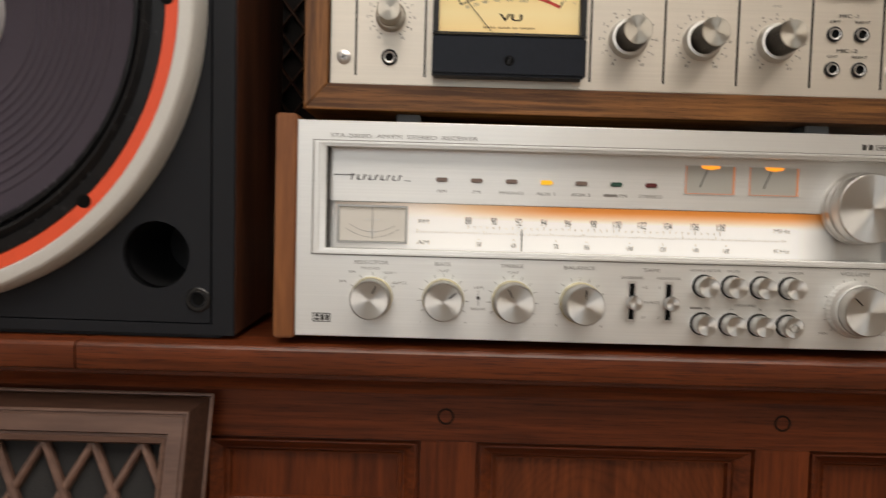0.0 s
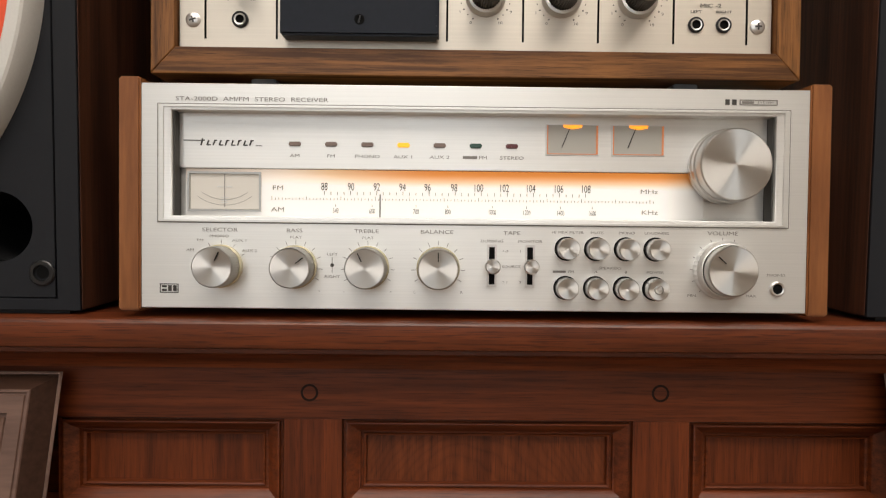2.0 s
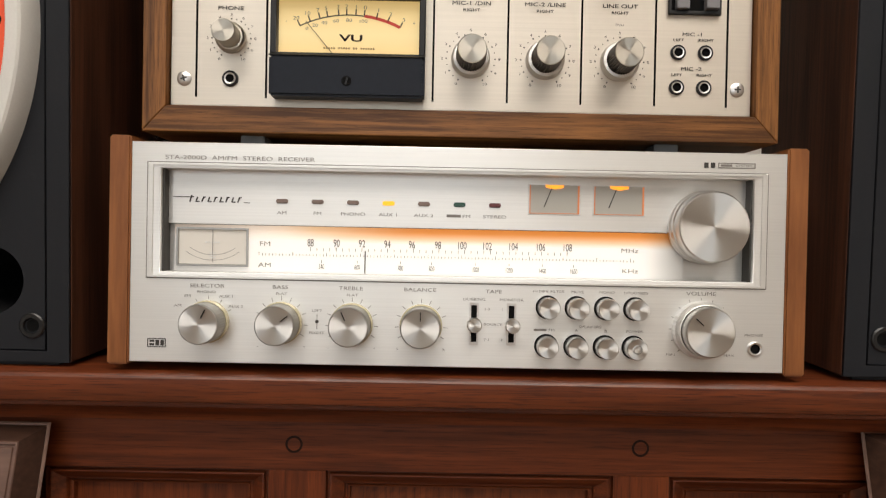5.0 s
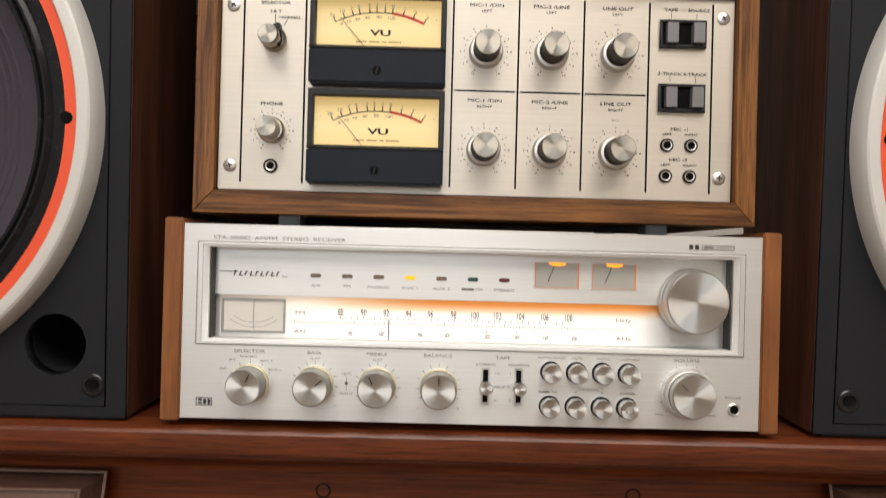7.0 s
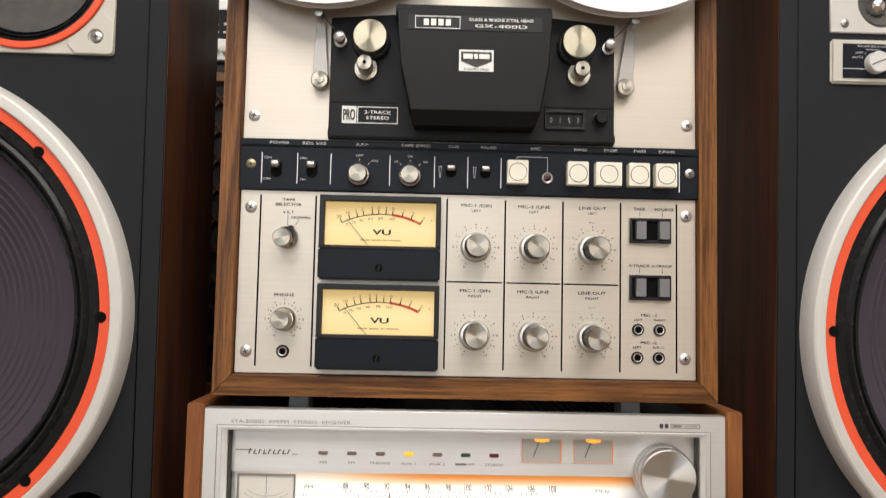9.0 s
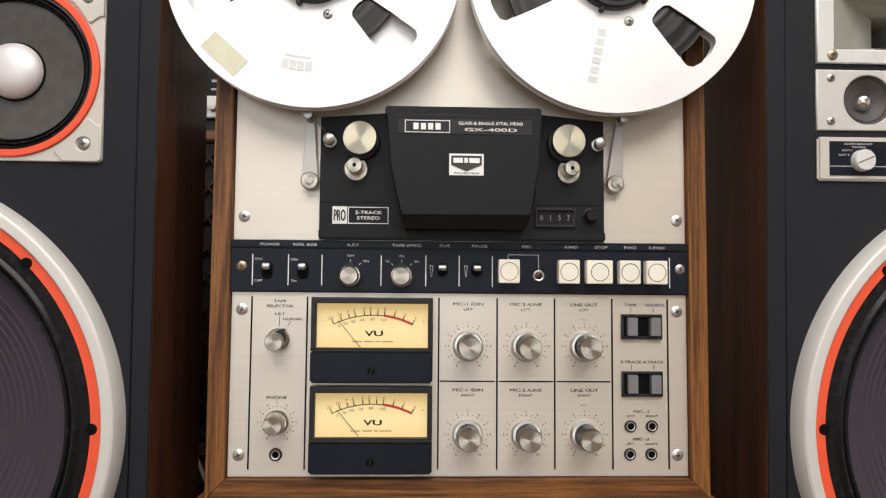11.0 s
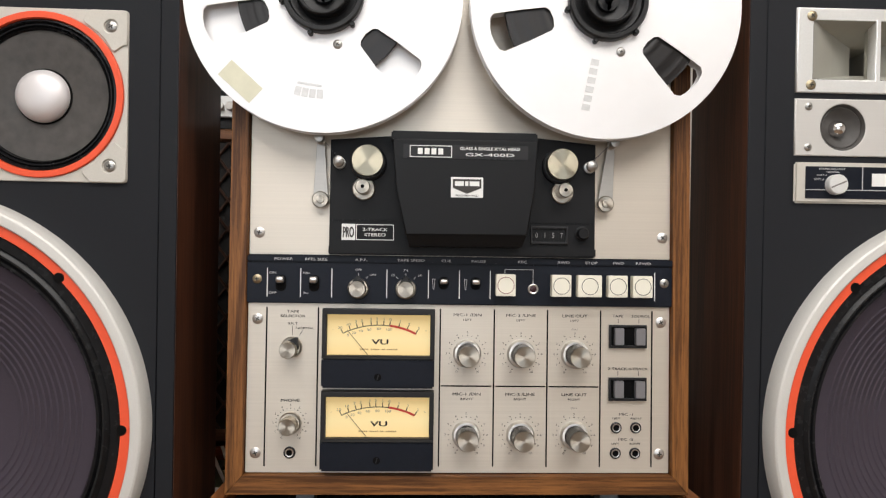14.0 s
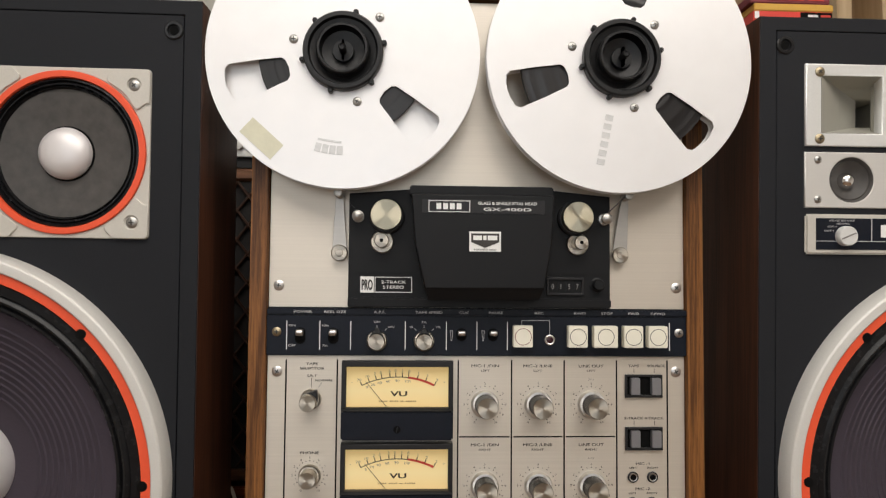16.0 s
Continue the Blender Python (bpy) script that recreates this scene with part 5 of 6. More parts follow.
# meters
for z1 in (1.1822, 1.1052):
    x0, x1, z0 = -0.1308, -0.0255, z1 - 0.0735
    zm = z1 - 0.0445
    vu = part("level_meter", outline([rect(x0, x1, zm, z1), rect(x0 + 0.0042, x1 - 0.0042, zm + 0.0008, z1 - 0.0052)], -0.0125, 0.0, 0.0008), BLACK, deck, "black framed meter with a lit yellow scale")
    part("lower_cover", box(x0, x1, -0.0150, 0.0, z0, zm - 0.0015, 0.0016), BAND, vu, "black lower meter cover")
    part("cover_slope", moulding([(-0.0125, zm + 0.0002), (-0.0150, zm - 0.0016), (0, zm - 0.0016), (0, zm + 0.0002)], x0, x1), BLACK, vu)
    part("adjust_hole", lathe((x0 + x1) / 2, z0 + 0.0105, [(0.0034, -0.0148), (0.0034, -0.0154), (0.0026, -0.0154), (0, -0.0150)], 20), HOLE, vu)
    stick((x0 + x1) / 2 - 0.0006, z0 + 0.0080, (x0 + x1) / 2 + 0.0006, z0 + 0.0130, -0.0156, 0.0010, BLACK, vu, "adjust_screw")
    part("meter_card", box(x0 + 0.004, x1 - 0.004, -0.0050, -0.0042, zm, z1 - 0.005), VUFACE, vu, "lit cream meter card")
    cx, y = (x0 + x1) / 2 + 0.0005, -0.0053
    top = z1 - 0.0052
    R, half = 0.0775, math.asin(0.0343 / 0.0775)
    cz = top - 0.0103 - R

    def arc(a0, a1, r0, r1, n=24, cx=cx, cz=cz, y=y):
        bm = bmesh.new()
        for k in range(n):
            p, q = a0 + (a1 - a0) * k / n, a0 + (a1 - a0) * (k + 1) / n
            bm.faces.new([bm.verts.new((cx + r * math.sin(a), y, cz + r * math.cos(a))) for r, a in ((r0, p), (r0, q), (r1, q), (r1, p))])
        return bm

    red0 = math.asin(0.0096 / R)
    part("scale_arc", arc(-half, red0, R - 0.0004, R + 0.0004), INK, vu)
    part("red_scale_arc", arc(red0, half, R - 0.0009, R + 0.0012), REDINK, vu, "red overload arc")
    marks = [(-half, "20"), (-0.36, "10"), (-0.27, "7"), (-0.20, "5"), (-0.10, "3"), (-0.03, "2"), (0.05, "1"), (red0, "0"), (0.235, "1"), (0.34, "2"), (half, "3")]
    bm, bn = bmesh.new(), bmesh.new()
    for a, s in marks:
        for r0, r1 in ((R, R + 0.0042),):
            d, n = Vector((math.sin(a), 0, math.cos(a))), Vector((math.cos(a), 0, -math.sin(a))) * 0.00045
            c = Vector((cx, y, cz))
            bm.faces.new([bm.verts.new(p) for p in (c + d * r0 - n, c + d * r1 - n, c + d * r1 + n, c + d * r0 + n)])
        letters(s, cx + (R + 0.0062) * math.sin(a), cz + (R + 0.0060) * math.cos(a), y, 0.0026, 1.25, "CENTER", 0, bn)
    for a, s in ((-0.41, "0"), (-0.33, "20"), (-0.24, "40"), (-0.13, "60"), (-0.01, "80"), (0.12, "100")):
        letters(s, cx + (R - 0.0032) * math.sin(a), cz + (R - 0.0034) * math.cos(a), y, 0.0024, 1.25, "CENTER", 0, bn)
    letters("-", cx - 0.0440, top - 0.0150, y, 0.002, 1.2, "CENTER", 0, bn)
    letters("+", cx + 0.0440, top - 0.0150, y, 0.002, 1.2, "CENTER", 0, bn)
    part("scale_print", bm, INK, vu)
    part("numeral_print", bn, GREYINK, vu)
    vb = letters("VU", cx + 0.001, top - 0.0260, y, 0.0048, 1.85)
    for dx, dz in ((0.0003, 0), (-0.0003, 0), (0, 0.0002)):
        letters("VU", cx + 0.001 + dx, top - 0.0260 + dz, y - 0.00003, 0.0048, 1.85, "CENTER", 0, vb)
    part("lettering", vb, INK, vu)
    for k in range(21):
        if k not in (5, 11, 14):
            bar(cx - 0.0180 + 0.0017 * k, cx - 0.0170 + 0.0017 * k, top - 0.0338, top - 0.0326, y + 0.0002, BROWNINK, vu)
    stick(cx - 0.0305, top - 0.0150, cx - 0.0105, zm + 0.0008, -0.0062, 0.0004, INK, vu, "meter_needle")

# level knobs with numbered dials
KNOB = [(x, zz) for zz in (1.1402, 1.0628) for x in (0.0060, 0.0578, 0.1098)]


def dial_numbers(cx, cz, r):
    bm = bmesh.new()
    for k in range(11):
        a = radians(-150 + 30 * k)
        letters(str(k), cx + (r + 0.0030) * math.sin(a), cz + (r + 0.0030) * math.cos(a), -0.0004, 0.0019, 1.35, "CENTER", 0, bm)
    for k in range(21):
        a = radians(-150 + 15 * k)
        c = (cx + r * math.sin(a), cz + r * math.cos(a))
        bm.faces.new([bm.verts.new((x, -0.0004, zz)) for x, zz in circle(*c, 0.00045 if k % 2 else 0.0006, 8)])
    return bm


protos = []
for x, zz in KNOB:
    at = (x, 0.0, zz)
    if not protos:
        protos.append(part("knob_skirt", lathe(x, zz, [(0.0136, 0.0), (0.0134, -0.0035), (0.0122, -0.0062), (0.0104, -0.0066)], 64), SPUN, deck, "bright metal knob skirt", 30, at))
        protos.append(part("level_knob", lathe(x, zz, [(0.0104, -0.0060), (0.0100, -0.0248), (0.0096, -0.0260)], 72, ribs=1, ribr=(0, 1), depth=0.0009), KNOBSIDE, deck, "fluted metal level knob", 20, at))
        protos.append(part("knob_cap", lathe(x, zz, [(0.0097, -0.0259), (0.0092, -0.0266), (0.004, -0.0264), (0, -0.0264)], 64), SPUN_WARM, deck, "spun metal knob face", 40, at))
        protos.append(part("dial_print", dial_numbers(x, zz, 0.0170), INK, deck, "", None, at))
    else:
        for p in protos:
            share(p, at, deck)
for k, (a, b) in enumerate((("MIC-1 /DIN", "LEFT"), ("MIC-2 /LINE", "LEFT"), ("LINE OUT", "LEFT"), ("MIC-1 /DIN", "RIGHT"), ("MIC-2 /LINE", "RIGHT"), ("LINE OUT", "RIGHT"))):
    x = (0.0060, 0.0572, 0.1095)[k % 3]
    zz = 1.1770 if k < 3 else 1.1015
    write(a, x, zz, -0.0004, 0.0027, INK, deck, 1.5)
    write(b, x, zz - 0.0047, -0.0004, 0.0020, INK, deck, 1.5)
    if k % 3 == 2:
        write("0VU", x, zz - 0.0130, -0.0004, 0.0017, GREYINK, deck, 1.4)
# tape selector and phone level
write("TAPE", -0.1600, 1.1785, -0.0004, 0.0024, INK, deck, 1.5)
write("SELECTOR", -0.1600, 1.1742, -0.0004, 0.0024, INK, deck, 1.5)
write("S.R.T", -0.1600, 1.1672, -0.0004, 0.0022, INK, deck, 1.45)
write("NORMAL", -0.1485, 1.1628, -0.0004, 0.0021, INK, deck, 1.45)
stick(-0.1603, 1.1560, -0.1603, 1.1650, -0.0004, 0.0004, INK, deck, "selector_mark")
stick(-0.1535, 1.1560, -0.1505, 1.1608, -0.0004, 0.0004, INK, deck, "selector_mark")
part("knob_skirt", lathe(-0.1605, 1.1450, [(0.0098, 0.0), (0.0096, -0.0040), (0.0085, -0.0050), (0, -0.005)], 48), SPUN_WARM, deck, "", 30, (-0.1605, 0, 1.145))
part("selector_pointer", outline([[(-0.1670, 1.1400), (-0.1550, 1.1380), (-0.1530, 1.1450), (-0.1538, 1.1545), (-0.1560, 1.1548), (-0.1650, 1.1505)]], -0.0125, -0.004, 0.0008), BLACK, deck, "black pointer of the selector")
part("knob_cap", lathe(-0.1613, 1.1438, [(0.0079, -0.010), (0.0078, -0.0185), (0.0072, -0.0195), (0, -0.0193)], 56), SPUN_WARM, deck, "spun metal knob face", 40, (-0.1613, 0, 1.1438))
write("PHONE", -0.1612, 1.0945, -0.0004, 0.0026, INK, deck, 1.5)
part("knob_skirt", lathe(-0.1605, 1.0735, [(0.0105, 0.0), (0.0103, -0.0045), (0.0092, -0.0058), (0.0080, -0.0060)], 56), SPUN_WARM, deck, "spun metal knob skirt", 30, (-0.1605, 0, 1.0735))
part("phone_knob", lathe(-0.1605, 1.0735, [(0.0081, -0.0055), (0.0080, -0.0190), (0.0075, -0.0200), (0, -0.0198)], 56), SPUN_WARM, deck, "metal phone level knob", 30, (-0.1605, 0, 1.0735))
part("dial_print", dial_numbers(-0.1605, 1.0735, 0.0135), INK, deck)
jack(-0.1608, 1.0455, 0.0, 0.0056, deck, BLACK)
part("jack_rim", lathe(-0.1608, 1.0455, [(0.0041, -0.0016), (0.0039, -0.0021), (0.0029, -0.0018)], 28), CHROME, deck, "", 40)
for x, zz in ((0.1506, 1.0702), (0.1697, 1.0702), (0.1500, 1.0458), (0.1690, 1.0458)):
    jack(x, zz, 0.0, 0.0053, deck, BLACK)
    part("jack_rim", lathe(x, zz, [(0.0040, -0.0016), (0.0038, -0.0020), (0.0030, -0.0018)], 28), CHROME, deck, "", 40)
for s, x, zz, h in (("MIC -1", 0.1605, 1.0830, 0.0025), ("MIC -2", 0.1600, 1.0590, 0.0025), ("LEFT", 0.1508, 1.0790, 0.0018), ("RIGHT", 0.1700, 1.0790, 0.0018), ("LEFT", 0.1500, 1.0548, 0.0018), ("RIGHT", 0.1692, 1.0548, 0.0018)):
    write(s, x, zz, -0.0004, h, INK, deck, 1.5)
# rocker switches
for z0, names in ((1.1468, ("TAPE", "SOURCE")), (1.0962, ("2-TRACK", "4-TRACK"))):
    sw = part("switch_housing", outline([rect(0.1428, 0.1795, z0, z0 + 0.0222), rect(0.1448, 0.1775, z0 + 0.0025, z0 + 0.0200)], -0.0030, 0.0, 0.0005), BLACK, deck, "black double switch housing")
    part("switch_well", box(0.1448, 0.1775, -0.0008, 0.0, z0 + 0.002, z0 + 0.0205), HOLE, sw)
    for x, nm in ((0.1520, names[0]), (0.1722, names[1])):
        part("switch_button", box(x - 0.0044, x + 0.0044, -0.0060 if nm in ("TAPE", "2-TRACK") else -0.0072, -0.0005, z0 + 0.0032, z0 + 0.0192, 0.0004), LILAC, sw, "grey switch button")
        write(nm, x + (0.0015 if nm == "SOURCE" else -0.0005), z0 + 0.0305, -0.0004, 0.0024, INK, deck, 1.4)
        stick(x, z0 + 0.0240, x, z0 + 0.0280, -0.0004, 0.0004, INK, deck, "switch_mark")

# control band
BZ = 1.2283
for s, x in (("POWER", -0.1690), ("REEL SIZE", -0.1385), ("A.P.F.", -0.0960), ("TAPE SPEED", -0.0490), ("CUE", -0.0155), ("PAUSE", 0.0155), ("REC", 0.0575), ("RWD", 0.0972), ("STOP", 0.1240), ("FWD", 0.1502), ("F.FWD", 0.1743)):
    write(s, x, BZ, -0.0053, 0.0024, DIMINK, deck, 1.5)
for x in (-0.1840, -0.1528, -0.1235, -0.0715, -0.0320, -0.0025, 0.0270, 0.1862):
    bar(x - 0.0004, x + 0.0004, 1.1925, 1.2195, -0.0036, WHITEINK, deck, "band_line")
for x, top_s, low_s in ((-0.1712, "ON", "OFF"), (-0.1400, "10in", "7in"), (-0.0175, "", ""), (0.0130, "", "")):
    part("lever_slot", outline([[(x + 0.0050 * math.cos(a), 1.2070 + 0.0050 * math.sin(a) + (0.0012 if math.sin(a) > 0 else (-0.0044 if top_s else -0.0010))) for a in [2 * math.pi * q / 24 for q in range(24)]]], -0.0040, -0.0034), HOLE, deck)
    zz = 1.2088
    half = 0.0032 if top_s else 0.0026
    lv = lathe(0, 0, [(0, -0.0038), (half * 0.6, -0.0037), (half * 0.92, -0.0031), (half, -0.0024), (half, 0.0024), (half * 0.92, 0.0031), (half * 0.6, 0.0037), (0, 0.0038)], 24)
    bmesh.ops.transform(lv, matrix=Matrix.Translation((x, -0.0092, zz)) @ Matrix.Rotation(radians(90), 4, "Z"), verts=lv.verts[:])
    box(x - 0.0012, x + 0.0012, -0.0090, -0.0035, zz - 0.0012, zz + 0.0012, 0, lv)
    part("lever", lv, CHROME, deck, "small rounded metal lever switch", 45, (x, 0, zz))
    if top_s:
        write(top_s, x - 0.0078, 1.2152, -0.0039, 0.0021, DIMINK, deck, 1.45)
        write(low_s, x - 0.0078, 1.1962, -0.0039, 0.0021, DIMINK, deck, 1.45)
    else:
        part("wedge_mark", outline([[(x - 0.0110, 1.2110), (x - 0.0080, 1.2110), (x - 0.0090, 1.2010), (x - 0.0100, 1.2010)], [(x - 0.0105, 1.2105), (x - 0.0085, 1.2105), (x - 0.0093, 1.2015), (x - 0.0097, 1.2015)]], -0.0039, -0.0034), DIMINK, deck)
for x, marks in ((-0.0985, ((0, "OFF", 0.0), (38, "ON", 0.0135))), (-0.0535, ((-38, "15", -0.0125), (0, "7½", 0.0), (38, "3¾", 0.0135)))):
    zz = 1.2010
    part("rotary_base", lathe(x, zz, [(0.0100, -0.0033), (0.0098, -0.0075), (0.0090, -0.0085), (0.0078, -0.0088)], 48), SPUN_WARM, deck, "spun metal knob base", 30, (x, 0, zz))
    part("rotary_pointer", outline([[(x - 0.0078, zz + 0.001), (x + 0.0078, zz + 0.001), (x + 0.0062, zz + 0.0055), (x + 0.0012, zz + 0.0122), (x - 0.0012, zz + 0.0122), (x - 0.0062, zz + 0.0055)]], -0.0092, -0.0034, 0.0005), BLACK, deck, "black knob pointer")
    part("rotary_knob", lathe(x, zz, [(0.0080, -0.0080), (0.0079, -0.0175), (0.0073, -0.0185), (0, -0.0183)], 48), SPUN_WARM, deck, "spun metal rotary knob", 40, (x, 0, zz))
    for a, s, dx in marks:
        sn, cs = math.sin(radians(a)), math.cos(radians(a))
        stick(x + 0.0122 * sn, zz + 0.0122 * cs, x + 0.0148 * sn, zz + 0.0148 * cs, -0.0039, 0.0005, DIMINK, deck, "knob_mark")
        write(s, x + dx, zz + (0.0178 if a == 0 else 0.0132), -0.0039, 0.0019, DIMINK, deck, 1.4)
for x0, x1 in ((0.0318, 0.0502), (0.0848, 0.1032), (0.1095, 0.1325), (0.1388, 0.1572), (0.1625, 0.1812)):
    kb = part("piano_key", box(x0, x1, -0.0130, -0.0030, 1.1958, 1.2165, 0.0006), CREAM, deck, "cream square push button", 40)
    cx = (x0 + x1) / 2
    part("key_ring", lathe(cx, 1.2060, [(0.0080, -0.0129), (0.0080, -0.0133), (0.0075, -0.0133), (0.0075, -0.0129)], 40), REDRING if x0 < 0.05 else INK, kb)
part("record_lamp", lathe(0.0682, 1.2025, [(0.0050, -0.0034), (0.0050, -0.0050), (0.0042, -0.0055), (0.0033, -0.0050)], 32), CHROME, deck, "ringed red record lamp", 40)
part("lamp_lens", lathe(0.0682, 1.2025, [(0.0034, -0.0046), (0.002, -0.0052), (0, -0.0054)], 24), LENS_RED, deck, "", 60)
stick(0.0410, 1.2170, 0.0410, 1.2212, -0.0039, 0.0005, DIMINK, deck, "band_line")
stick(0.0410, 1.2210, 0.0682, 1.2210, -0.0039, 0.0005, DIMINK, deck, "band_line")
stick(0.0682, 1.2080, 0.0682, 1.2212, -0.0039, 0.0005, DIMINK, deck, "band_line")

# head block
part("head_plate", outline([[(-0.1265, 1.2330), (0.1270, 1.2330), (0.1270, 1.3420), (0.0700, 1.3475), (-0.0700, 1.3465), (-0.1265, 1.3420)]], -0.0060, 0.0, 0.0010), COVER, deck, "charcoal head block plate")
part("head_ledge", box(-0.1265, 0.1270, -0.0105, -0.003, 1.2330, 1.2425, 0.0015), COVER, deck)
part("plate_rib", box(-0.1255, -0.0660, -0.0068, -0.005, 1.2655, 1.2668, 0.0003), COVER, deck)
part("plate_rib", box(0.0640, 0.1260, -0.0068, -0.005, 1.2655, 1.2668, 0.0003), COVER, deck)
part("plate_rib", box(0.0640, 0.0650, -0.0068, -0.005, 1.2668, 1.3300, 0.0003), COVER, deck)
HY = -0.0380
cov = part("head_cover", outline([[(-0.0538, 1.2512), (0.0563, 1.2518), (0.0632, 1.2930), (0.0655, 1.3385), (-0.0665, 1.3385), (-0.0632, 1.2930)]], HY, -0.004, 0.0014), COVER, deck, "charcoal plastic head cover")
part("cover_visor", box(-0.0685, 0.0672, -0.0260, -0.004, 1.3388, 1.3480, 0.0012), COVER, cov)
chin = bmesh.new()
vs = [chin.verts.new(p) for p in ((-0.0536, HY + 0.0008, 1.2516), (0.0561, HY + 0.0008, 1.2522), (0.0528, HY + 0.0085, 1.2418), (-0.0503, HY + 0.0085, 1.2412),
                                  (-0.0536, -0.004, 1.2516), (0.0561, -0.004, 1.2522), (0.0528, -0.004, 1.2418), (-0.0503, -0.004, 1.2412))]
for q in ((0, 1, 2, 3), (7, 6, 5, 4), (0, 4, 5, 1), (1, 5, 6, 2), (2, 6, 7, 3), (3, 7, 4, 0)):
    chin.faces.new([vs[k] for k in q])
part("cover_chin", chin, COVER, cov)
bar(-0.0570, 0.0565, 1.3210, 1.3335, HY - 0.0002, BLACK, cov, "name_strip")
y = HY - 0.0008
part("name_frame", outline([rect(-0.0512, -0.0130, 1.3218, 1.3325), rect(-0.0506, -0.0136, 1.3224, 1.3319)], y - 0.0002, y + 0.0004), WHITEINK, cov)
for k in range(4):
    bar(-0.0440 + 0.0062 * k, -0.0396 + 0.0062 * k, 1.3244, 1.3299, y, WHITEINK, cov)
write("GLASS & SINGLE X'TAL HEAD", 0.0215, 1.3303, y - 0.0002, 0.0027, WHITEINK, cov, 1.12)
write("GX-400D", 0.0215, 1.3248, y - 0.0002, 0.0028, WHITEINK, cov, 2.9)
bar(-0.0135, 0.0157, 1.2858, 1.3042, HY - 0.0003, WHITEINK, cov, "white_badge")
part("badge_mark", outline([[(-0.0118, 1.3024), (0.0140, 1.3024), (0.0140, 1.2945), (0.0011, 1.2892), (-0.0118, 1.2945)]], HY - 0.0011, HY - 0.0004), INK, cov)
for x0, x1 in ((-0.0100, -0.0020), (-0.0008, 0.0022), (0.0034, 0.0122)):
    bar(x0, x1, 1.2962, 1.3004, HY - 0.0013, WHITEINK, cov)
write("FOCUSED FIELD", 0.0011, 1.2876, HY - 0.0009, 0.0015, INK, cov, 1.4)
# format badge
bar(-0.1148, -0.1020, 1.2468, 1.2622, -0.0062, WHITEINK, deck, "white_badge")
write("PRO", -0.1086, 1.2545, -0.0070, 0.0100, INK, deck, 0.40)
part("badge_frame", outline([rect(-0.1012, -0.0655, 1.2470, 1.2620), rect(-0.1005, -0.0662, 1.2477, 1.2613)], -0.0065, -0.0056), WHITEINK, deck)
write("2-TRACK", -0.0833, 1.2571, -0.0064, 0.0029, WHITEINK, deck, 1.45)
write("STEREO", -0.0833, 1.2522, -0.0064, 0.0029, WHITEINK, deck, 1.45)
# tape counter
ctr = part("tape_counter", outline([rect(0.0645, 0.1005, 1.2455, 1.2630), rect(0.0665, 0.0985, 1.2480, 1.2605)], -0.0085, -0.005, 0.0006), BLACK, deck, "black tape counter with four digits")
for k, s in enumerate("0157"):
    x = 0.0705 + 0.0080 * k
    part("digit_wheel", box(x - 0.0030, x + 0.0030, -0.0066, -0.0055, 1.2490, 1.2595, 0.0004), COVER, ctr)
    write(s, x, 1.2543, -0.0070, 0.0050, DIGIT, ctr, 0.75)
part("reset_button", lathe(0.1142, 1.2560, [(0.0072, -0.006), (0.0070, -0.0072), (0.0056, -0.0078), (0.0054, -0.0130), (0.0045, -0.0140), (0, -0.0138)], 32), COVER, deck, "black counter reset button", 40)
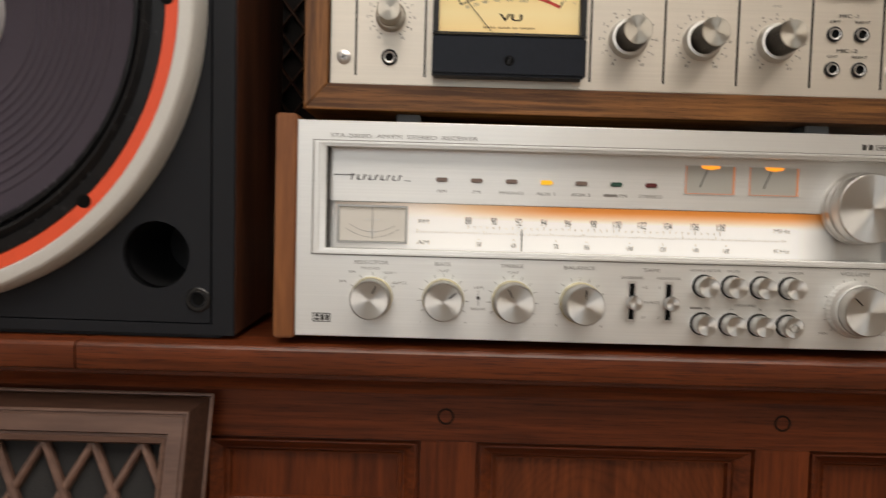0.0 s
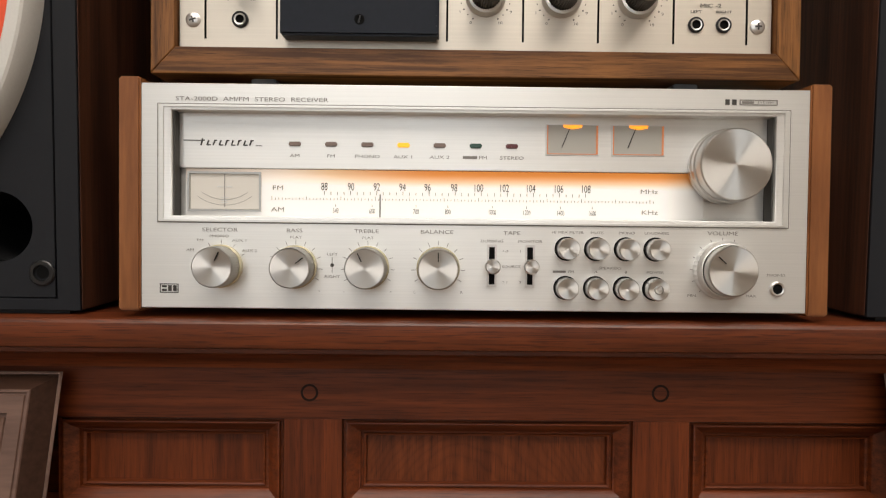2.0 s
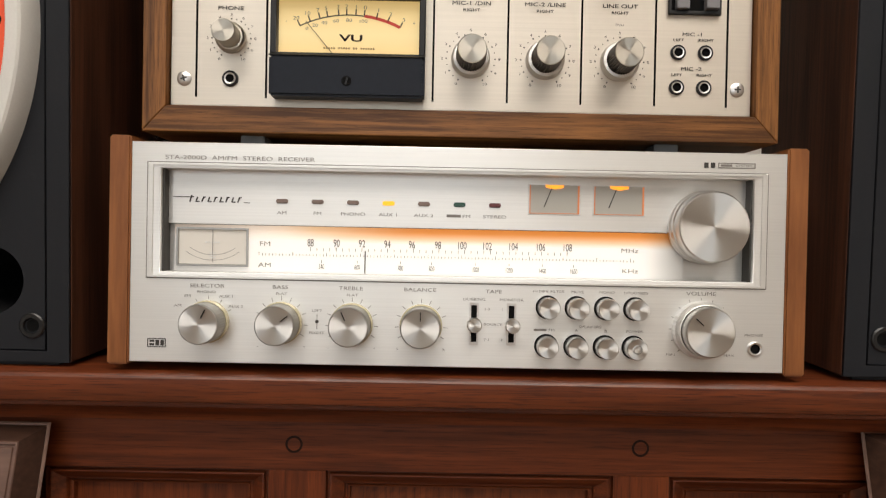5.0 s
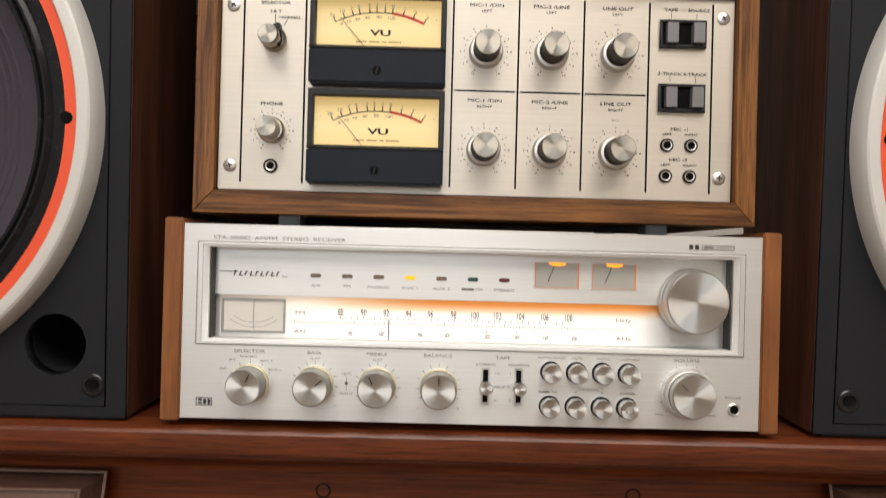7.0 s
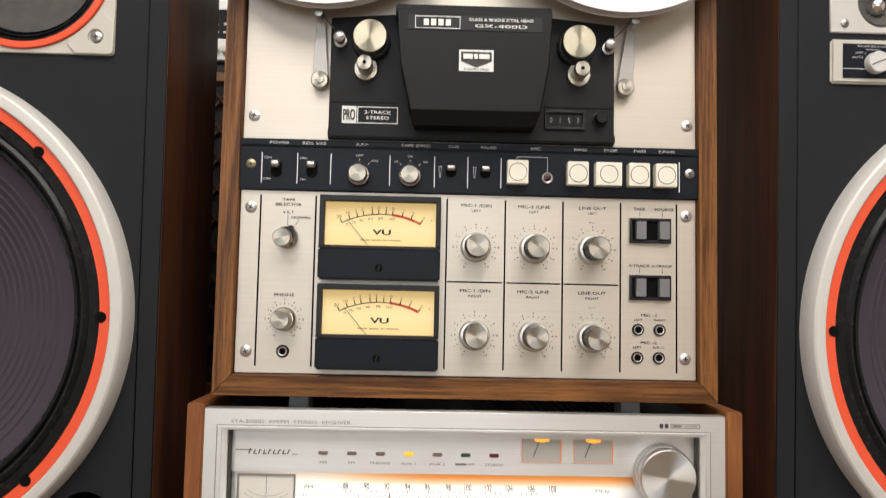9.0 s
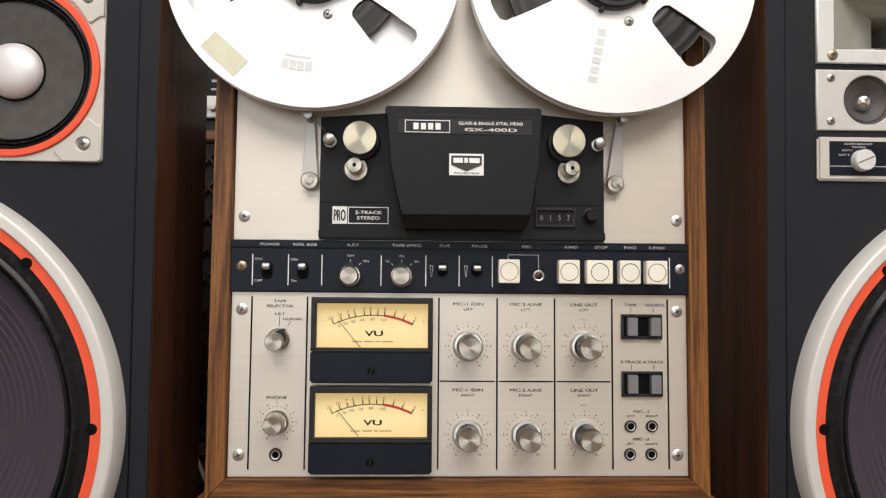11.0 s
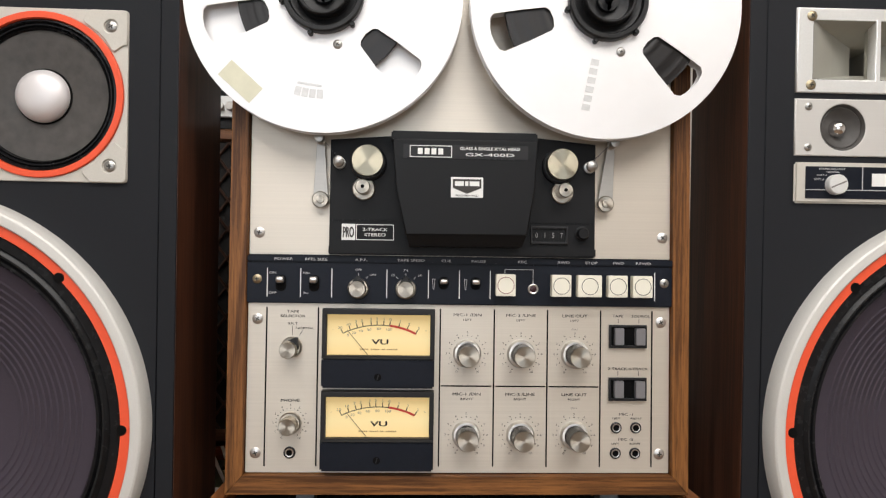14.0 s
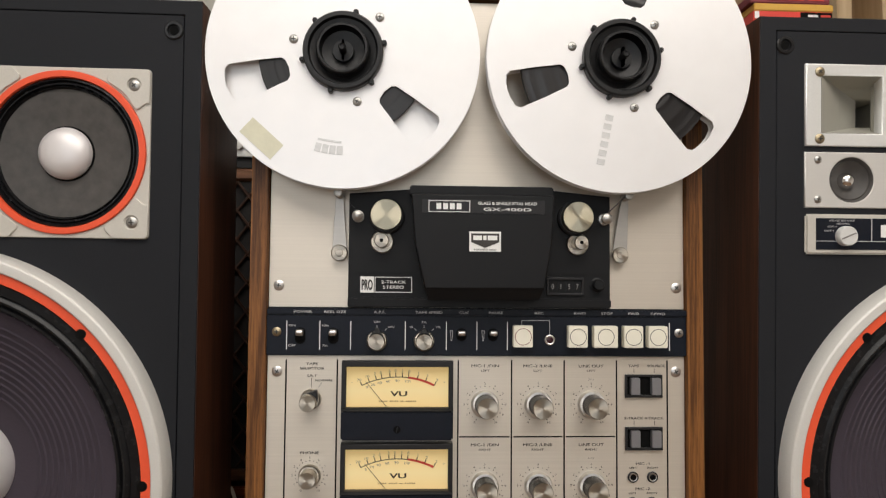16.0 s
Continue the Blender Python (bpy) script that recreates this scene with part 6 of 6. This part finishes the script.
# capstan covers, pinch posts, guides and arms
for s, cx in ((-1, -0.0905), (1, 0.0920)):
    part("capstan_collar", lathe(cx, 1.3200, [(0.0172, -0.006), (0.0170, -0.011), (0.0155, -0.0122), (0.014, -0.0122)], 56), BLACK, deck, "", 30)
    part("capstan_cap", lathe(cx, 1.3205, [(0.0147, -0.010), (0.0147, -0.0215), (0.0142, -0.0222), (0.0, -0.0224)], 72), SPUN_OLIVE, deck, "large spun pale gold capstan cap", 30, (cx, 0, 1.3205))
    px = s * 0.0945
    part("pinch_base", lathe(px, 1.2955, [(0.0110, -0.0058), (0.0108, -0.0085), (0.0100, -0.0092), (0.0, -0.0092)], 48), SPUN_WARM, deck, "round metal base", 30)
    part("pinch_post", lathe(px, 1.2960, [(0.0068, -0.009), (0.0068, -0.0235), (0.0062, -0.0245), (0.0016, -0.0246), (0.0015, -0.0225), (0, -0.0225)], 40), SPUN_WARM, deck, "round metal post", 30, (px, 0, 1.296))
    part("post_hole", lathe(px, 1.2960, [(0.0017, -0.0240), (0.0017, -0.0249), (0, -0.0249)], 16), HOLE, deck)
    gx = -0.1175 if s < 0 else 0.1205
    part("tape_guide", lathe(gx, 1.3195, [(0.0056, -0.005), (0.0056, -0.010), (0.0036, -0.0105), (0.0036, -0.0170), (0.0052, -0.0175), (0.0050, -0.0205), (0.0025, -0.0222), (0, -0.0224)], 32), STEEL, deck, "grey metal tape guide", 40, (gx, 0, 1.3195))
    ax, az, bx, bz = (-0.1358, 1.3410, -0.1350, 1.2845) if s < 0 else (0.1420, 1.3420, 0.1365, 1.2850)
    d = Vector((bx - ax, bz - az)).normalized()
    n = Vector((-d.y, d.x))
    pts = [(ax - n.x * 0.0035, az - n.y * 0.0035), (bx - n.x * 0.0072, bz - n.y * 0.0072), (bx - n.x * 0.004 + d.x * 0.007, bz - n.y * 0.004 + d.y * 0.007), (bx + n.x * 0.004 + d.x * 0.007, bz + n.y * 0.004 + d.y * 0.007), (bx + n.x * 0.0072, bz + n.y * 0.0072), (ax + n.x * 0.0035, az + n.y * 0.0035), (ax - d.x * 0.004, az - d.y * 0.004)]
    arm = part("tension_arm", outline([pts], -0.0062, -0.0048, 0.0003), ARM, deck, "flat metal tension arm")
    part("arm_pivot", lathe(bx, bz, [(0.0079, -0.005), (0.0079, -0.0085), (0.0070, -0.0095), (0.0038, -0.0095), (0.0034, -0.0110), (0, -0.0112)], 40), SPUN_WARM, arm, "round arm pivot", 30, (bx, 0, bz))
    part("arm_roller", lathe(ax, az, [(0.0045, -0.005), (0.0045, -0.008), (0.0032, -0.009), (0.0032, -0.017), (0.0045, -0.018), (0.0040, -0.0205), (0, -0.0215)], 32), STEEL, arm, "small metal roller", 40, (ax, 0, az))
    for (x0, z0, x1, z1) in ((ax + s * 0.0032, az, ax + s * 0.012, az + 0.055), (ax - s * 0.0032, az - 0.001, gx, 1.3232)):
        dv = Vector((x1 - x0, 0, z1 - z0))
        nn = Vector((-dv.z, 0, dv.x)).normalized() * 0.00012
        bm = bmesh.new()
        q = [Vector((x0, -0.0165, z0)) + nn, Vector((x1, -0.0165, z1)) + nn, Vector((x1, -0.0103, z1)) + nn, Vector((x0, -0.0103, z0)) + nn]
        vs = [bm.verts.new(p) for p in q] + [bm.verts.new(p - 2 * nn) for p in q]
        for f in ((0, 1, 2, 3), (7, 6, 5, 4), (0, 4, 5, 1), (1, 5, 6, 2), (2, 6, 7, 3), (3, 7, 4, 0)):
            bm.faces.new([vs[i] for i in f])
        part("threaded_tape", bm, TAPE, deck, "dark tape threaded past the guides")

# ---- the two reels ----
def reel(cx, cz, pack, back_turn, label):
    rl = thing("tape_reel", (cx, -0.03, cz), label, "tape reel", "pair of tape reels")
    FYR = -0.0345
    BYR = -0.0235

    def flange(y, turn):
        holes = []
        for a in (77 + turn, 197 + turn, 317 + turn):
            c, s = math.cos(radians(a)), math.sin(radians(a))
            pts = []
            for u, v in [(0.0535, -0.0078), (0.0565, -0.0110), (0.078, -0.0147), (0.104, -0.0180), (0.1085, -0.0150), (0.111, -0.007), (0.1118, 0), (0.111, 0.007), (0.1085, 0.0150), (0.104, 0.0180), (0.078, 0.0147), (0.0565, 0.0110), (0.0535, 0.0078), (0.0522, 0)]:
                pts.append((cx + u * c - v * s, cz + u * s + v * c))
            holes.append(pts)
        return outline([circle(cx, cz, 0.1268, 128), circle(cx, cz, 0.0345, 64), *holes], y - 0.0005, y + 0.0005, 0.0002)

    part("front_flange", flange(FYR, 0), REEL, rl, "silver anodised flange with three windows")
    part("back_flange", flange(BYR, back_turn), REEL, rl, "silver anodised flange with three windows")
    wind, r = [(0.040, -0.0328)], 0.040
    rnd = random.Random(int(pack * 1e5))
    while r < pack - 0.0016:
        r += rnd.uniform(0.0008, 0.0036)
        wind.append((r, -0.0328 + rnd.uniform(0, 0.0007)))
    wind += [(pack, -0.0326), (pack, -0.0262), (0.040, -0.0262)]
    part("tape_pack", lathe(cx, cz, wind, 96), TAPE, rl, "dark brown wound tape", 30)
    part("hub", lathe(cx, cz, [(0.0362, -0.022), (0.0368, -0.0355), (0.0368, -0.0420), (0.0355, -0.0440), (0.0320, -0.0440), (0.0305, -0.0400), (0.0250, -0.0385), (0.0236, -0.0400), (0.0236, -0.0480), (0.0225, -0.0495), (0.0208, -0.0495), (0.0200, -0.0470), (0.0195, -0.0380), (0.0100, -0.0360), (0.0095, -0.0400), (0, -0.0400)], 72), HUB, rl, "black hub adaptor", 30)
    part("spindle", lathe(cx, cz, [(0.0034, -0.039), (0.0034, -0.0520), (0.0026, -0.0530), (0.0018, -0.0525), (0, -0.0522)], 24), COVER, rl, "black spindle", 30)
    for k in range(3):
        a = radians(90 + 120 * k)
        part("spindle_fin", box(cx - 0.0009, cx + 0.0009, -0.0460, -0.0395, cz - 0.0088, cz + 0.0088), COVER, rl)
        rl.children[-1].matrix_basis = Matrix.Translation((0, 0, 0)) @ Matrix.Rotation(a, 4, "Y")
    for k in range(6):
        a = radians(13 + 60 * k)
        x, zz = cx + 0.0385 * math.cos(a), cz + 0.0385 * math.sin(a)
        part("hub_lug", lathe(x, zz, [(0.0024, -0.034), (0.0024, -0.0405), (0.0018, -0.0412), (0, -0.0412)], 16), HUB, rl, "", 40)
    for k in range(3):
        a = radians(46 + 120 * k)
        x, zz = cx + 0.0475 * math.cos(a), cz + 0.0475 * math.sin(a)
        screw(x, zz, FYR - 0.0005, 0.0042, STEEL, rl)
    return rl, FYR - 0.0007


lr, y = reel(-0.1312, 1.4692, 0.078, 34, "large silver tape reel with a yellowed sticker")


def patch(cx, cz, a, r, w, h, y, material, parent, name):
    c, s = math.cos(radians(a)), math.sin(radians(a))
    px, pz = cx + r * c, cz + r * s
    t = radians(a + 90)
    pts = [(px + u * math.cos(t) - v * math.sin(t), pz + u * math.sin(t) + v * math.cos(t)) for u, v in ((-w / 2, -h / 2), (w / 2, -h / 2), (w / 2, h / 2), (-w / 2, h / 2))]
    part(name, outline([pts], y - 0.0002, y + 0.0003), material, parent)


patch(-0.1312, 1.4692, 228, 0.110, 0.038, 0.018, y, STICKER, lr, "sticker")
for k in range(4):
    patch(-0.1312, 1.4692, 256 + 4.2 * k, 0.0915, 0.0055, 0.008, y, PALEGREY, lr, "maker_mark")
patch(-0.1312, 1.4692, 262, 0.0835, 0.022, 0.0018, y, PALEGREY, lr, "maker_mark")
rr, y = reel(0.1288, 1.4690, 0.0945, 0, "large silver tape reel with a fuller tape pack")
for k in range(6):
    patch(0.1288, 1.4690, 259, 0.057 + 0.0085 * k, 0.0075, 0.0055, y, PALEGREY, rr, "maker_mark")
